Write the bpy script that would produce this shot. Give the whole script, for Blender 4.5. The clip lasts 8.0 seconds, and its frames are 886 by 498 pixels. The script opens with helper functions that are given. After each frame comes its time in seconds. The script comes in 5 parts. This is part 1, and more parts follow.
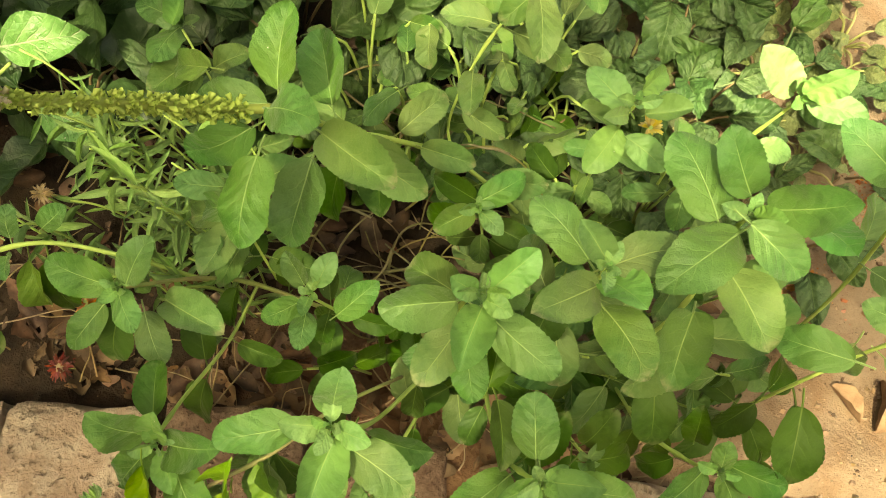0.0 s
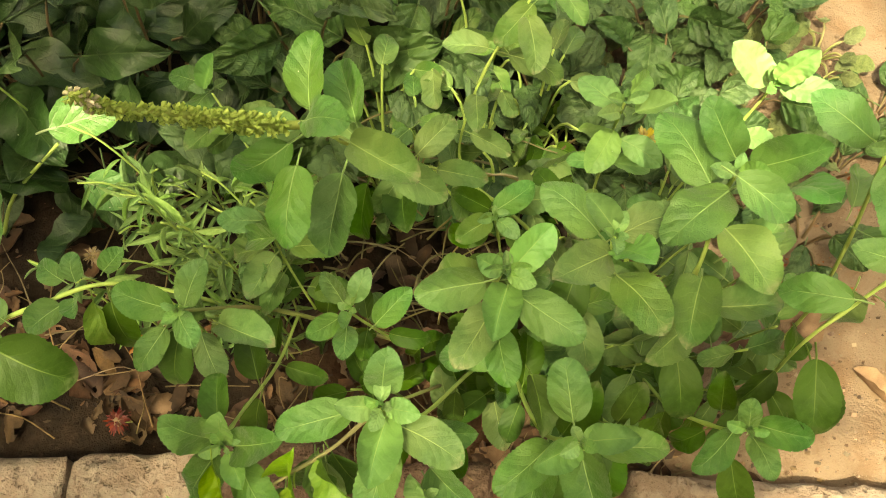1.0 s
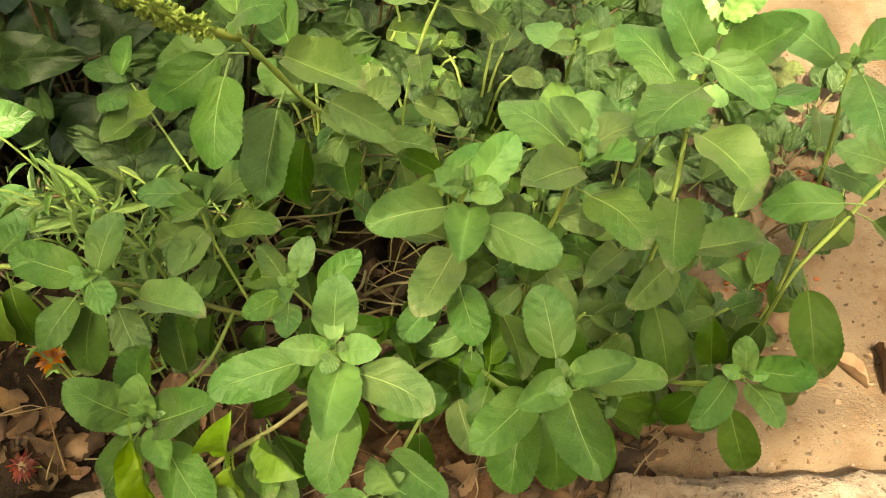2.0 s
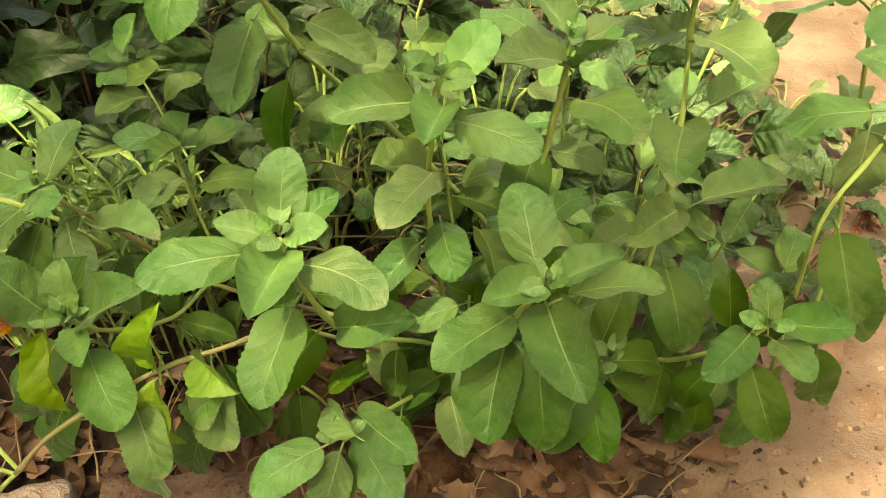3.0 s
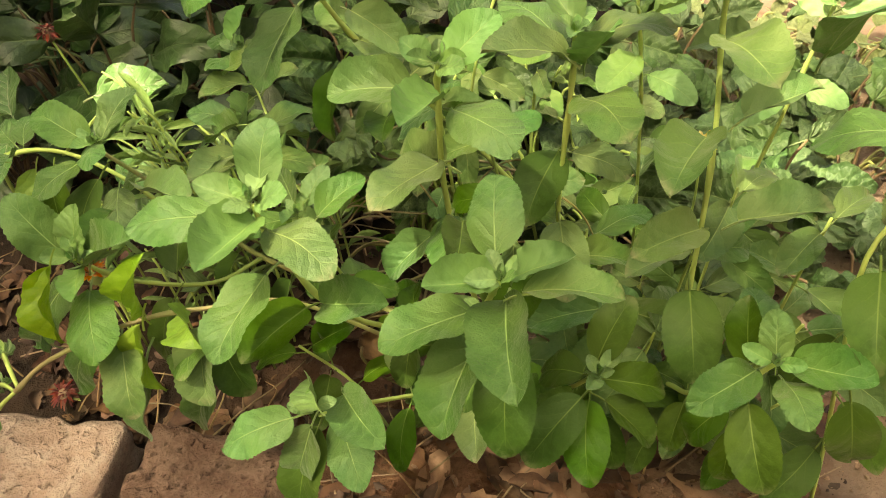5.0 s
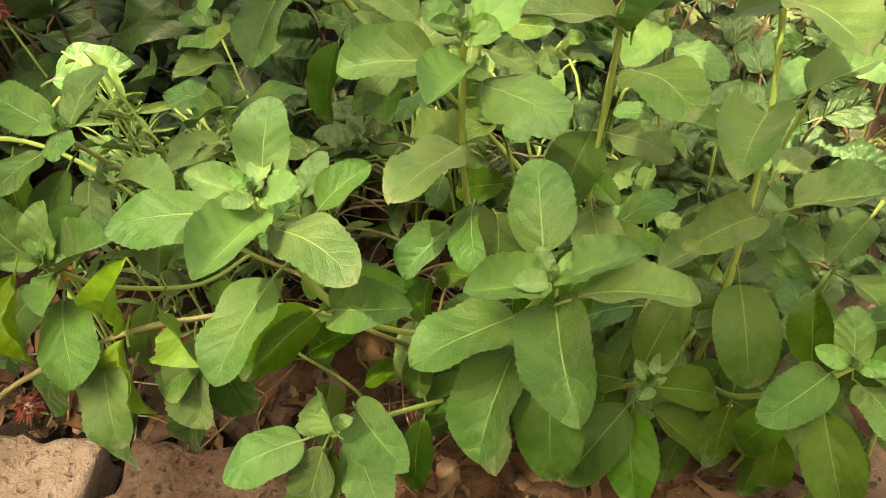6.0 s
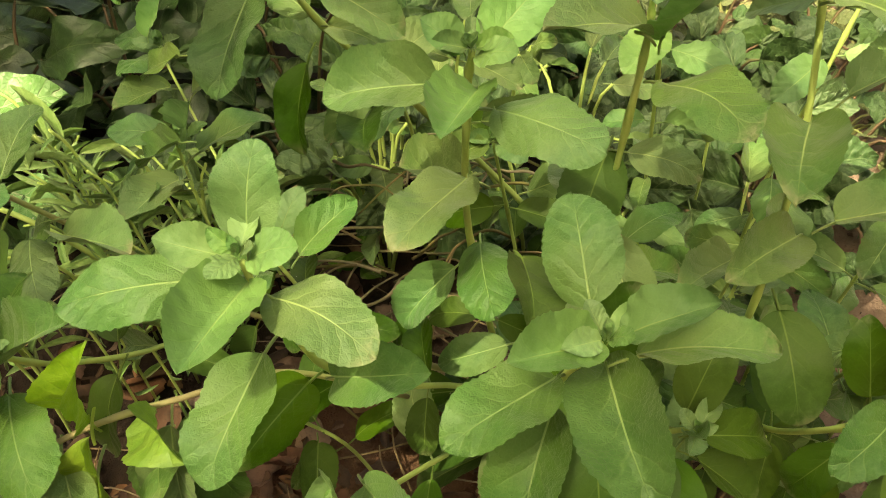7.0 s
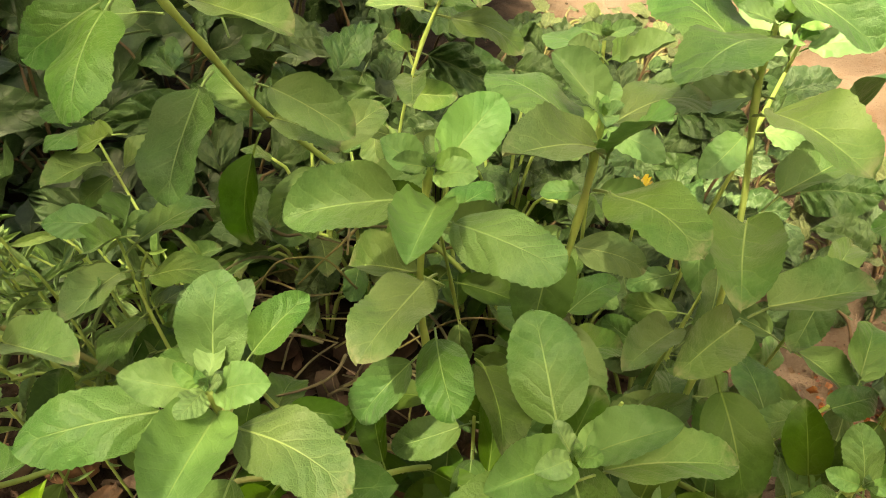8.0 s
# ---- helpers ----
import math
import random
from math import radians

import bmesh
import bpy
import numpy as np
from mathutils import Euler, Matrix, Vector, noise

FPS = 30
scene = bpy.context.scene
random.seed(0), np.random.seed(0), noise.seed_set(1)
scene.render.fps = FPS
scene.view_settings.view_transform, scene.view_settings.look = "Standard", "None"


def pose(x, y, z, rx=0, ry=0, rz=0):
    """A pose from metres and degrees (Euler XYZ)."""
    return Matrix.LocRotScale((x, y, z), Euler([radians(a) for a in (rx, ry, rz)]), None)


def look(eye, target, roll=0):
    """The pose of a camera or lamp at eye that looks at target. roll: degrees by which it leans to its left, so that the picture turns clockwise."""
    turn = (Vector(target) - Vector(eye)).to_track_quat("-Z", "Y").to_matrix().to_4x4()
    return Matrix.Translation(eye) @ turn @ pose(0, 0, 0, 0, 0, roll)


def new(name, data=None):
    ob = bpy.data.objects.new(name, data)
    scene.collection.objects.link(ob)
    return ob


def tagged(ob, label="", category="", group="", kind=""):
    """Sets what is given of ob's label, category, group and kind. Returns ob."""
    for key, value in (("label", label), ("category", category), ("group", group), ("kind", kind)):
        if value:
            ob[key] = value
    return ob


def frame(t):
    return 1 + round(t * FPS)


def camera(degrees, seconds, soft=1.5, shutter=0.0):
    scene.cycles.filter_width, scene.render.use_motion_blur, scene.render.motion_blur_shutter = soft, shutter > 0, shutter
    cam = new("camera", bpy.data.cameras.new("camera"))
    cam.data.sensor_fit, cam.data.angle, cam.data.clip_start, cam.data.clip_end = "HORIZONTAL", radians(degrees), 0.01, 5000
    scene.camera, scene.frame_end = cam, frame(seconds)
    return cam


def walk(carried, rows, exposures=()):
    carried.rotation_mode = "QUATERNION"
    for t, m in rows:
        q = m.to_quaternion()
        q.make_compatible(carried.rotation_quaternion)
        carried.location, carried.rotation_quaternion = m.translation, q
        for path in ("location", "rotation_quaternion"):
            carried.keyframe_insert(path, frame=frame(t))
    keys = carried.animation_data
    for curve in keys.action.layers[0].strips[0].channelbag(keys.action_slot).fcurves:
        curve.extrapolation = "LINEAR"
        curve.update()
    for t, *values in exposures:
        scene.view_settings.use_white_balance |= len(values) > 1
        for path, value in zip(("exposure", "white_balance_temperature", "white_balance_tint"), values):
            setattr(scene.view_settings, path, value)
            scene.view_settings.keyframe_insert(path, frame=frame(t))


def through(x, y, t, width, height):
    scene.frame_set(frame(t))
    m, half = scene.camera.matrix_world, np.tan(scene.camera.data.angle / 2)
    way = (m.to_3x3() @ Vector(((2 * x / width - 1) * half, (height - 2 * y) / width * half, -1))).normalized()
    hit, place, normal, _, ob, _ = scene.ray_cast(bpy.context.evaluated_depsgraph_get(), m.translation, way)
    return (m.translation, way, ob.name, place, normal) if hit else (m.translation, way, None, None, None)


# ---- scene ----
cam = camera(58.14, 8.0, soft=1.0)
PATH = [
    (0, (0.14619, -0.01386, 0.52431), (0.15413, 0.64878, -1.36272), 13.431),
    (0.5, (0.17723, -0.02836, 0.53810), (0.17211, 0.62301, -1.35285), 9.865),
    (1, (0.14953, -0.06399, 0.54081), (0.08056, 0.79146, -1.26569), 2.572),
    (1.5, (0.13638, -0.08078, 0.52281), (0.18216, 0.85120, -1.24618), 6.299),
    (1.7, (0.14011, -0.09162, 0.50412), (0.21897, 0.89947, -1.23126), 6.930),
    (2.8, (0.17413, -0.15179, 0.39526), (0.11643, 1.22942, -1.05006), 2.647),
    (3, (0.18380, -0.15477, 0.39110), (0.08702, 1.23573, -1.04317), 1.846),
    (3.5, (0.20619, -0.14935, 0.38386), (-0.01472, 1.26917, -1.00862), 0.671),
    (4, (0.23727, -0.14244, 0.38050), (-0.14045, 1.24423, -1.01035), -0.924),
    (4.5, (0.25887, -0.14750, 0.38830), (-0.23396, 1.19657, -1.00833), -2.207),
    (5, (0.25484, -0.14582, 0.37840), (-0.31282, 1.18609, -1.00138), -5.022),
    (5.2, (0.24981, -0.14339, 0.36916), (-0.31556, 1.18226, -1.01756), -5.037),
    (6.3, (0.21433, -0.11869, 0.35766), (-0.21637, 1.22608, -1.05870), -3.350),
    (6.5, (0.20703, -0.11289, 0.35616), (-0.20037, 1.23978, -1.05957), -3.382),
    (7, (0.19728, -0.10016, 0.34526), (-0.14025, 1.27088, -1.07118), -3.378),
    (7.5, (0.19089, -0.09090, 0.35834), (-0.04943, 1.25968, -1.09705), -2.166),
    (8, (0.18438, -0.08747, 0.36543), (0.04265, 1.34735, -1.02064), 0.716),
]
walk(cam, [(t, look(eye, target, roll)) for t, eye, target, roll in PATH], exposures=[(0, 2.36, 11100, -9), (1.7, 2.34, 10700, -6), (3, 2.50, 10000, 1), (5, 2.58, 9850, 4), (6.5, 2.52, 9850, 2), (8, 2.34, 10100, 2)])

# ---- world, sun and exposure ----
SUN_AZ, SUN_EL = 200.0, 62.0   # degrees: from +y towards +x, and above the horizon
sun_way = Vector((math.sin(radians(SUN_AZ)) * math.cos(radians(SUN_EL)), math.cos(radians(SUN_AZ)) * math.cos(radians(SUN_EL)), math.sin(radians(SUN_EL))))
world = bpy.data.worlds.new("sky")
world.use_nodes = True
scene.world = world
sky = world.node_tree.nodes.new("ShaderNodeTexSky")
sky.sky_type, sky.sun_disc = "NISHITA", False
sky.sun_elevation, sky.sun_rotation = radians(SUN_EL), radians(SUN_AZ)
sky.dust_density, sky.air_density = 8.0, 1.0
back = world.node_tree.nodes["Background"]
world.node_tree.links.new(sky.outputs[0], back.inputs[0])
back.inputs[1].default_value = 0.09
sun = new("sun", bpy.data.lights.new("sun", "SUN"))
sun.data.energy, sun.data.angle, sun.data.color = 5.0, radians(0.53), (1.0, 0.96, 0.90)
sun.matrix_world = look(sun_way * 10, (0, 0, 0))


# ---- materials ----
class Nodes:
    """A short hand for building node trees."""

    def __init__(self, name):
        self.mat = bpy.data.materials.new(name)
        self.mat.use_nodes = True
        self.tree = self.mat.node_tree
        self.tree.nodes.clear()

    def add(self, kind, **sockets):
        node = self.tree.nodes.new("ShaderNode" + kind)
        for key, value in sockets.items():
            self.put(node, key, value)
        return node

    def put(self, node, key, value):
        sock = node.inputs[int(key[1:])] if key[0] == "i" and key[1:].isdigit() else node.inputs[key.replace("_", " ")]
        if isinstance(value, bpy.types.NodeSocket):
            self.tree.links.new(value, sock)
        else:
            sock.default_value = value

    def math(self, op, a, b=0.0, c=0.0, clamp=False):
        node = self.add("Math", i0=a, i1=b, i2=c)
        node.operation, node.use_clamp = op, clamp
        return node.outputs[0]

    def mix(self, fac, a, b, blend="MIX"):
        node = self.tree.nodes.new("ShaderNodeMix")
        node.data_type, node.blend_type = "RGBA", blend
        for n, v in ((0, fac), (6, a), (7, b)):
            if isinstance(v, bpy.types.NodeSocket):
                self.tree.links.new(v, node.inputs[n])
            else:
                node.inputs[n].default_value = v if n == 0 else (*v[:3], 1.0)
        return node.outputs[2]

    def ramp(self, x, lo, hi):
        node = self.add("MapRange", Value=x, From_Min=lo, From_Max=hi)
        node.interpolation_type = "SMOOTHSTEP"
        return node.outputs[0]

    def noise(self, vec, scale, detail=4.0, rough=0.55):
        return self.add("TexNoise", Vector=vec, Scale=scale, Detail=detail, Roughness=rough).outputs[0]

    def done(self, surface):
        out = self.add("OutputMaterial")
        self.tree.links.new(surface, out.inputs[0])
        return self.mat


def leaf_material(name, dark, light, vein, veins=5.0, slant=1.3, vein_amount=0.5, rough=0.42, bump=0.4, through=0.11, net=0.25, second=None, pale_edge=None, dust=0.12, sheen=0.0, side_amount=0.3, net_cells=26.0, gloss=0.5):
    """A leaf: midrib, side veins and a fine net along its own length and width, mottling, a bloom of dust, and light that comes through."""
    n = Nodes(name)
    uv = n.add("UVMap")
    uv.uv_map = "leaf"
    sep = n.add("SeparateXYZ", Vector=uv.outputs[0])
    u, v = n.math("ABSOLUTE", sep.outputs[0]), sep.outputs[1]
    rnd = n.add("ObjectInfo").outputs["Random"]
    flat = n.add("CombineXYZ", X=n.math("MULTIPLY", sep.outputs[0], 0.3), Y=v).outputs[0]
    shift = n.add("VectorMath", i0=flat, i1=n.add("CombineXYZ", X=n.math("MULTIPLY", rnd, 17.0), Y=n.math("MULTIPLY", rnd, 31.0)).outputs[0]).outputs[0]
    wob = n.noise(shift, 4.0, 2.0)
    mott, broad = n.noise(shift, 7.0, 5.0, 0.62), n.noise(shift, 1.7, 2.0, 0.5)
    run = n.math("ADD", n.math("MULTIPLY", v, veins), n.math("MULTIPLY", n.math("POWER", u, 0.8), -slant * veins * 0.28))
    run = n.math("ADD", run, n.math("MULTIPLY", wob, 1.1))
    saw = n.math("ABSOLUTE", n.math("SUBTRACT", n.math("FRACT", run), 0.5))
    side = n.math("MULTIPLY", n.ramp(saw, 0.085, 0.005), n.ramp(n.math("ADD", u, n.math("MULTIPLY", broad, 0.7)), 1.15, 0.3))
    mid = n.math("MULTIPLY", n.ramp(n.math("ADD", u, n.math("MULTIPLY", v, 0.02)), 0.042, 0.018), n.ramp(v, 1.02, 0.5))
    cell = n.add("TexVoronoi", Vector=shift, Scale=net_cells)
    cell.feature = "DISTANCE_TO_EDGE"
    mesh = n.ramp(cell.outputs[0], 0.12, 0.02)
    line = n.math("MAXIMUM", n.math("MULTIPLY", side, side_amount), mid)
    fine = n.noise(shift, 60.0, 3.0, 0.65)
    base = n.mix(n.ramp(mott, 0.32, 0.68), dark, light)
    if second:
        base = n.mix(n.math("MULTIPLY", n.ramp(n.math("ADD", v, n.math("MULTIPLY", n.math("SUBTRACT", broad, 0.5), 1.6)), 0.85, 0.2), 0.85), base, second)
    base = n.mix(n.math("MULTIPLY", n.ramp(fine, 0.5, 0.75), 0.14), base, [c * 0.5 for c in dark])
    col = n.add("HueSaturation", Color=base, Hue=n.math("ADD", 0.490, n.math("MULTIPLY", rnd, 0.024)),
                Saturation=n.math("ADD", 0.90, n.math("MULTIPLY", n.math("FRACT", n.math("MULTIPLY", rnd, 7.3)), 0.20)),
                Value=n.math("ADD", 0.80, n.math("MULTIPLY", n.math("FRACT", n.math("MULTIPLY", rnd, 13.7)), 0.46))).outputs[0]
    if pale_edge:
        rim = n.ramp(v, 0.84, 0.99)
        col = n.mix(n.math("MULTIPLY", rim, n.ramp(mott, 0.38, 0.6)), col, pale_edge)
    col = n.mix(n.math("MULTIPLY", mesh, net * 0.4), col, vein)
    col = n.mix(n.math("MULTIPLY", line, vein_amount), col, vein)
    col = n.mix(n.math("MULTIPLY", n.ramp(n.noise(shift, 14.0, 6.0, 0.75), 0.5, 0.8), dust), col, (0.234, 0.226, 0.156))
    spot = n.add("TexVoronoi", Vector=shift, Scale=4.5)
    some = n.add("SeparateXYZ", Vector=spot.outputs["Color"]).outputs[0]
    col = n.mix(n.math("MULTIPLY", n.ramp(spot.outputs["Distance"], 0.05, 0.03), n.ramp(some, 0.80, 0.82)), col, (0.55, 0.56, 0.46))
    height = n.math("ADD", n.math("MULTIPLY", line, -0.7), n.math("ADD", n.math("MULTIPLY", mott, 1.1), n.math("MULTIPLY", fine, 0.07)))
    height = n.math("ADD", height, n.math("ADD", n.math("MULTIPLY", mesh, -net), n.math("MULTIPLY", saw, 0.75)))
    bmp = n.add("Bump", Strength=bump, Distance=0.0022, Height=height).outputs[0]
    rg = n.math("ADD", rough - 0.1, n.math("MULTIPLY", mott, 0.25))
    pr = n.add("BsdfPrincipled", Base_Color=col, Roughness=rg, Specular_IOR_Level=gloss, Sheen_Weight=sheen, Sheen_Roughness=0.5, Normal=bmp)
    tr = n.add("BsdfTranslucent", Color=n.mix(0.5, col, (0.133, 0.234, 0.047), "MIX"), Normal=bmp)
    return n.done(n.add("MixShader", Fac=through, i1=pr.outputs[0], i2=tr.outputs[0]).outputs[0])


def stem_material(name, green, brown, share):
    n = Nodes(name)
    obj = n.add("TexCoord").outputs["Object"]
    big = n.noise(obj, 28.0, 3.0)
    st = n.add("Mapping", Vector=obj)
    st.inputs["Scale"].default_value = (900.0, 900.0, 90.0)
    fine = n.noise(st.outputs[0], 1.0, 4.0, 0.6)
    col = n.mix(n.ramp(big, share, share + 0.25), brown, green)
    col = n.mix(n.math("MULTIPLY", fine, 0.3), col, [c * 0.6 for c in green])
    bmp = n.add("Bump", Strength=0.5, Distance=0.0008, Height=fine).outputs[0]
    return n.done(n.add("BsdfPrincipled", Base_Color=col, Roughness=0.6, Specular_IOR_Level=0.3, Normal=bmp).outputs[0])


def plain_material(name, a, b, scale, rough=0.7, bump=0.3, island=0.0, dist=0.001, spec=0.3):
    """Two mottled tones with a fine grain; island varies the tone from piece to piece."""
    n = Nodes(name)
    obj = n.add("TexCoord").outputs["Object"]
    big, fine = n.noise(obj, scale, 4.0), n.noise(obj, scale * 9, 4.0, 0.65)
    col = n.mix(n.ramp(big, 0.3, 0.7), a, b)
    col = n.mix(n.math("MULTIPLY", n.ramp(fine, 0.5, 0.8), 0.5), col, [c * 0.45 for c in a])
    if island:
        r = n.add("NewGeometry").outputs["Random Per Island"]
        col = n.add("HueSaturation", Color=col, Hue=n.math("ADD", 0.485, n.math("MULTIPLY", n.math("FRACT", n.math("MULTIPLY", r, 5.7)), 0.03)),
                    Saturation=n.math("ADD", 0.75, n.math("MULTIPLY", n.math("FRACT", n.math("MULTIPLY", r, 9.1)), 0.4)),
                    Value=n.math("ADD", 1.0 - island / 2, n.math("MULTIPLY", r, island))).outputs[0]
    bmp = n.add("Bump", Strength=bump, Distance=dist, Height=n.math("ADD", big, n.math("MULTIPLY", fine, 0.6))).outputs[0]
    return n.done(n.add("BsdfPrincipled", Base_Color=col, Roughness=rough, Specular_IOR_Level=spec, Normal=bmp).outputs[0])


def ground_material():
    """Pinkish sandy earth, trodden and dusty, with humus in the planted bed darkened for the shade there."""
    n = Nodes("sandy_earth")
    pos = n.add("TexCoord").outputs["Object"]
    sep = n.add("SeparateXYZ", Vector=pos)
    big, mid = n.noise(pos, 5.0, 4.0), n.noise(pos, 34.0, 5.0, 0.6)
    fine, grit = n.noise(pos, 260.0, 4.0, 0.7), n.noise(pos, 900.0, 2.0, 0.7)
    sand = n.mix(n.ramp(big, 0.35, 0.65), (0.1872, 0.1287, 0.0897), (0.2379, 0.1716, 0.1248))
    sand = n.mix(n.math("MULTIPLY", n.ramp(mid, 0.45, 0.7), 0.55), sand, (0.1404, 0.0741, 0.039))
    sand = n.mix(n.math("MULTIPLY", n.ramp(fine, 0.55, 0.75), 0.4), sand, (0.1482, 0.0897, 0.0546))
    sand = n.mix(n.math("MULTIPLY", n.ramp(grit, 0.62, 0.75), 0.5), sand, (0.312, 0.2262, 0.156))
    # humus taken near black: shade in the gaps under the plants is painted in
    shaded_soil = n.mix(n.ramp(mid, 0.35, 0.65), (0.0125, 0.0078, 0.0055), (0.0328, 0.0203, 0.0133))
    shaded_soil = n.mix(n.math("MULTIPLY", n.ramp(fine, 0.5, 0.75), 0.6), shaded_soil, (0.0156, 0.0109, 0.0078))
    loam = n.mix(n.ramp(mid, 0.35, 0.65), (0.0897, 0.0429, 0.0242), (0.156, 0.0842, 0.0491))
    loam = n.mix(n.math("MULTIPLY", n.ramp(fine, 0.5, 0.75), 0.5), loam, (0.0468, 0.025, 0.0156))
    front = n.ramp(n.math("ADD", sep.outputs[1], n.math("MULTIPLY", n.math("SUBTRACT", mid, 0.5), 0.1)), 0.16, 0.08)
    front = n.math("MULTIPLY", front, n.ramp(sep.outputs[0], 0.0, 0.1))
    shaded_soil = n.mix(front, shaded_soil, loam)
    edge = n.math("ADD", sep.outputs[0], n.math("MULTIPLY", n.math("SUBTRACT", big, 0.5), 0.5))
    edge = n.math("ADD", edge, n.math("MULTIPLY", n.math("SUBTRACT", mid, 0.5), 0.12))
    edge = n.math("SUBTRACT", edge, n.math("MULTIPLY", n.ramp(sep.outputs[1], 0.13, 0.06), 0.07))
    col = n.mix(n.ramp(edge, 0.17, 0.27), shaded_soil, sand)
    h = n.math("ADD", n.math("MULTIPLY", mid, 1.2), n.math("ADD", n.math("MULTIPLY", fine, 0.5), n.math("MULTIPLY", grit, 0.2)))
    bmp = n.add("Bump", Strength=0.8, Distance=0.007, Height=h).outputs[0]
    return n.done(n.add("BsdfPrincipled", Base_Color=col, Roughness=0.92, Specular_IOR_Level=0.2, Normal=bmp).outputs[0])


def brick_material(name, a, b, dust):
    n = Nodes(name)
    obj = n.add("TexCoord").outputs["Object"]
    rnd = n.add("ObjectInfo").outputs["Random"]
    vec = n.add("VectorMath", i0=obj, i1=n.add("CombineXYZ", X=rnd, Y=rnd).outputs[0]).outputs[0]
    big, mid, fine = n.noise(vec, 16.0, 4.0), n.noise(vec, 70.0, 5.0, 0.65), n.noise(vec, 420.0, 4.0, 0.7)
    col = n.mix(n.ramp(big, 0.3, 0.7), a, b)
    col = n.mix(n.math("MULTIPLY", n.ramp(mid, 0.42, 0.62), 0.75), col, dust)
    col = n.mix(n.math("MULTIPLY", n.ramp(fine, 0.56, 0.72), 0.55), col, [c * 0.3 for c in a])
    crack = n.add("TexVoronoi", Vector=n.add("VectorMath", i0=vec, i1=n.add("TexNoise", Vector=vec, Scale=14.0, Detail=4.0).outputs[1]).outputs[0], Scale=3.2)
    crack.feature = "DISTANCE_TO_EDGE"
    line = n.math("MULTIPLY", n.ramp(crack.outputs[0], 0.02, 0.004), n.ramp(n.noise(vec, 11.0, 2.0), 0.5, 0.62))
    pits = n.ramp(n.noise(vec, 190.0, 3.0, 0.6), 0.58, 0.68)
    col = n.mix(n.math("MULTIPLY", pits, 0.3), col, [c * 0.4 for c in a])
    col = n.mix(n.math("MULTIPLY", line, 0.10), col, [c * 0.2 for c in a])
    h = n.math("ADD", n.math("MULTIPLY", mid, 1.3), n.math("ADD", n.math("MULTIPLY", fine, 0.6), n.math("ADD", n.math("MULTIPLY", line, -0.12), n.math("MULTIPLY", pits, -0.7))))
    bmp = n.add("Bump", Strength=1.0, Distance=0.004, Height=h).outputs[0]
    return n.done(n.add("BsdfPrincipled", Base_Color=col, Roughness=0.93, Specular_IOR_Level=0.2, Normal=bmp).outputs[0])


BASIL = leaf_material("basil_leaf", (0.0460, 0.1330, 0.0280), (0.0730, 0.1780, 0.0430), (0.322, 0.468, 0.175), vein_amount=0.58, side_amount=0.25, second=(0.0827, 0.1732, 0.0380), bump=0.4, net=0.07, rough=0.44, dust=0.08, through=0.14, sheen=0.10, gloss=0.33)
OLIVE = leaf_material("basil_leaf_olive", (0.0655, 0.1466, 0.0351), (0.0952, 0.1856, 0.0499), (0.351, 0.458, 0.166), vein_amount=0.58, side_amount=0.25, gloss=0.3, bump=0.36, net=0.07, second=(0.1217, 0.1989, 0.0546), pale_edge=(0.1872, 0.2106, 0.1014), rough=0.48, dust=0.08, through=0.15, sheen=0.08)
# pale tone of young leaves, paled further to imitate sunlit tips
YOUNG = leaf_material("basil_leaf_young", (0.103, 0.215, 0.067), (0.142, 0.266, 0.096), (0.2964, 0.4056, 0.1326), vein_amount=0.4, side_amount=0.2, bump=0.24, veins=6.0, net=0.04, second=(0.163, 0.296, 0.094), dust=0.04, through=0.17, gloss=0.3)
LIME = leaf_material("basil_leaf_yellowing", (0.1092, 0.2262, 0.0172), (0.1716, 0.2964, 0.0312), (0.2964, 0.3744, 0.1092), vein_amount=0.4, bump=0.3, net=0.04, dust=0.04, through=0.3)
# darker copy of the basil leaf: shade on inner and lower leaves painted in
SHADED = leaf_material("basil_leaf_shaded", (0.0257, 0.0702, 0.0078), (0.0421, 0.0998, 0.0125), (0.2028, 0.2964, 0.078), vein_amount=0.5, side_amount=0.18, second=(0.0515, 0.1092, 0.0156), bump=0.2, net=0.05, through=0.12, dust=0.03, gloss=0.14, pale_edge=(0.1014, 0.1326, 0.0546))
CRINKLED = leaf_material("crinkled_leaf", (0.0281, 0.0686, 0.0195), (0.0562, 0.1092, 0.0351), (0.1872, 0.2496, 0.117), veins=6.0, vein_amount=0.42, rough=0.5, bump=0.5, through=0.08, net=0.2, net_cells=11.0, side_amount=0.6, dust=0.15, gloss=0.35)
# broad leaves: colour lowered to paint in the shade at the back left
BROAD = leaf_material("broad_shaded_leaf", (0.0172, 0.0452, 0.0109), (0.0359, 0.0764, 0.0218), (0.1092, 0.156, 0.0624), veins=5.0, vein_amount=0.5, rough=0.42, bump=0.35, through=0.1, net=0.10, net_cells=12.0, side_amount=0.7, dust=0.12)
VARIEGATED = leaf_material("variegated_leaf", (0.078, 0.1794, 0.0546), (0.1326, 0.2496, 0.0936), (0.39, 0.4524, 0.2808), veins=6.0, vein_amount=0.85, rough=0.35, bump=0.6, through=0.2, net=0.12, net_cells=12.0, side_amount=0.9)
COVER = leaf_material("ground_cover_leaf", (0.1014, 0.1404, 0.0507), (0.1872, 0.2262, 0.0936), (0.2808, 0.312, 0.1404), veins=6.0, vein_amount=0.35, rough=0.45, bump=0.6, through=0.12, net=0.4, dust=0.5)
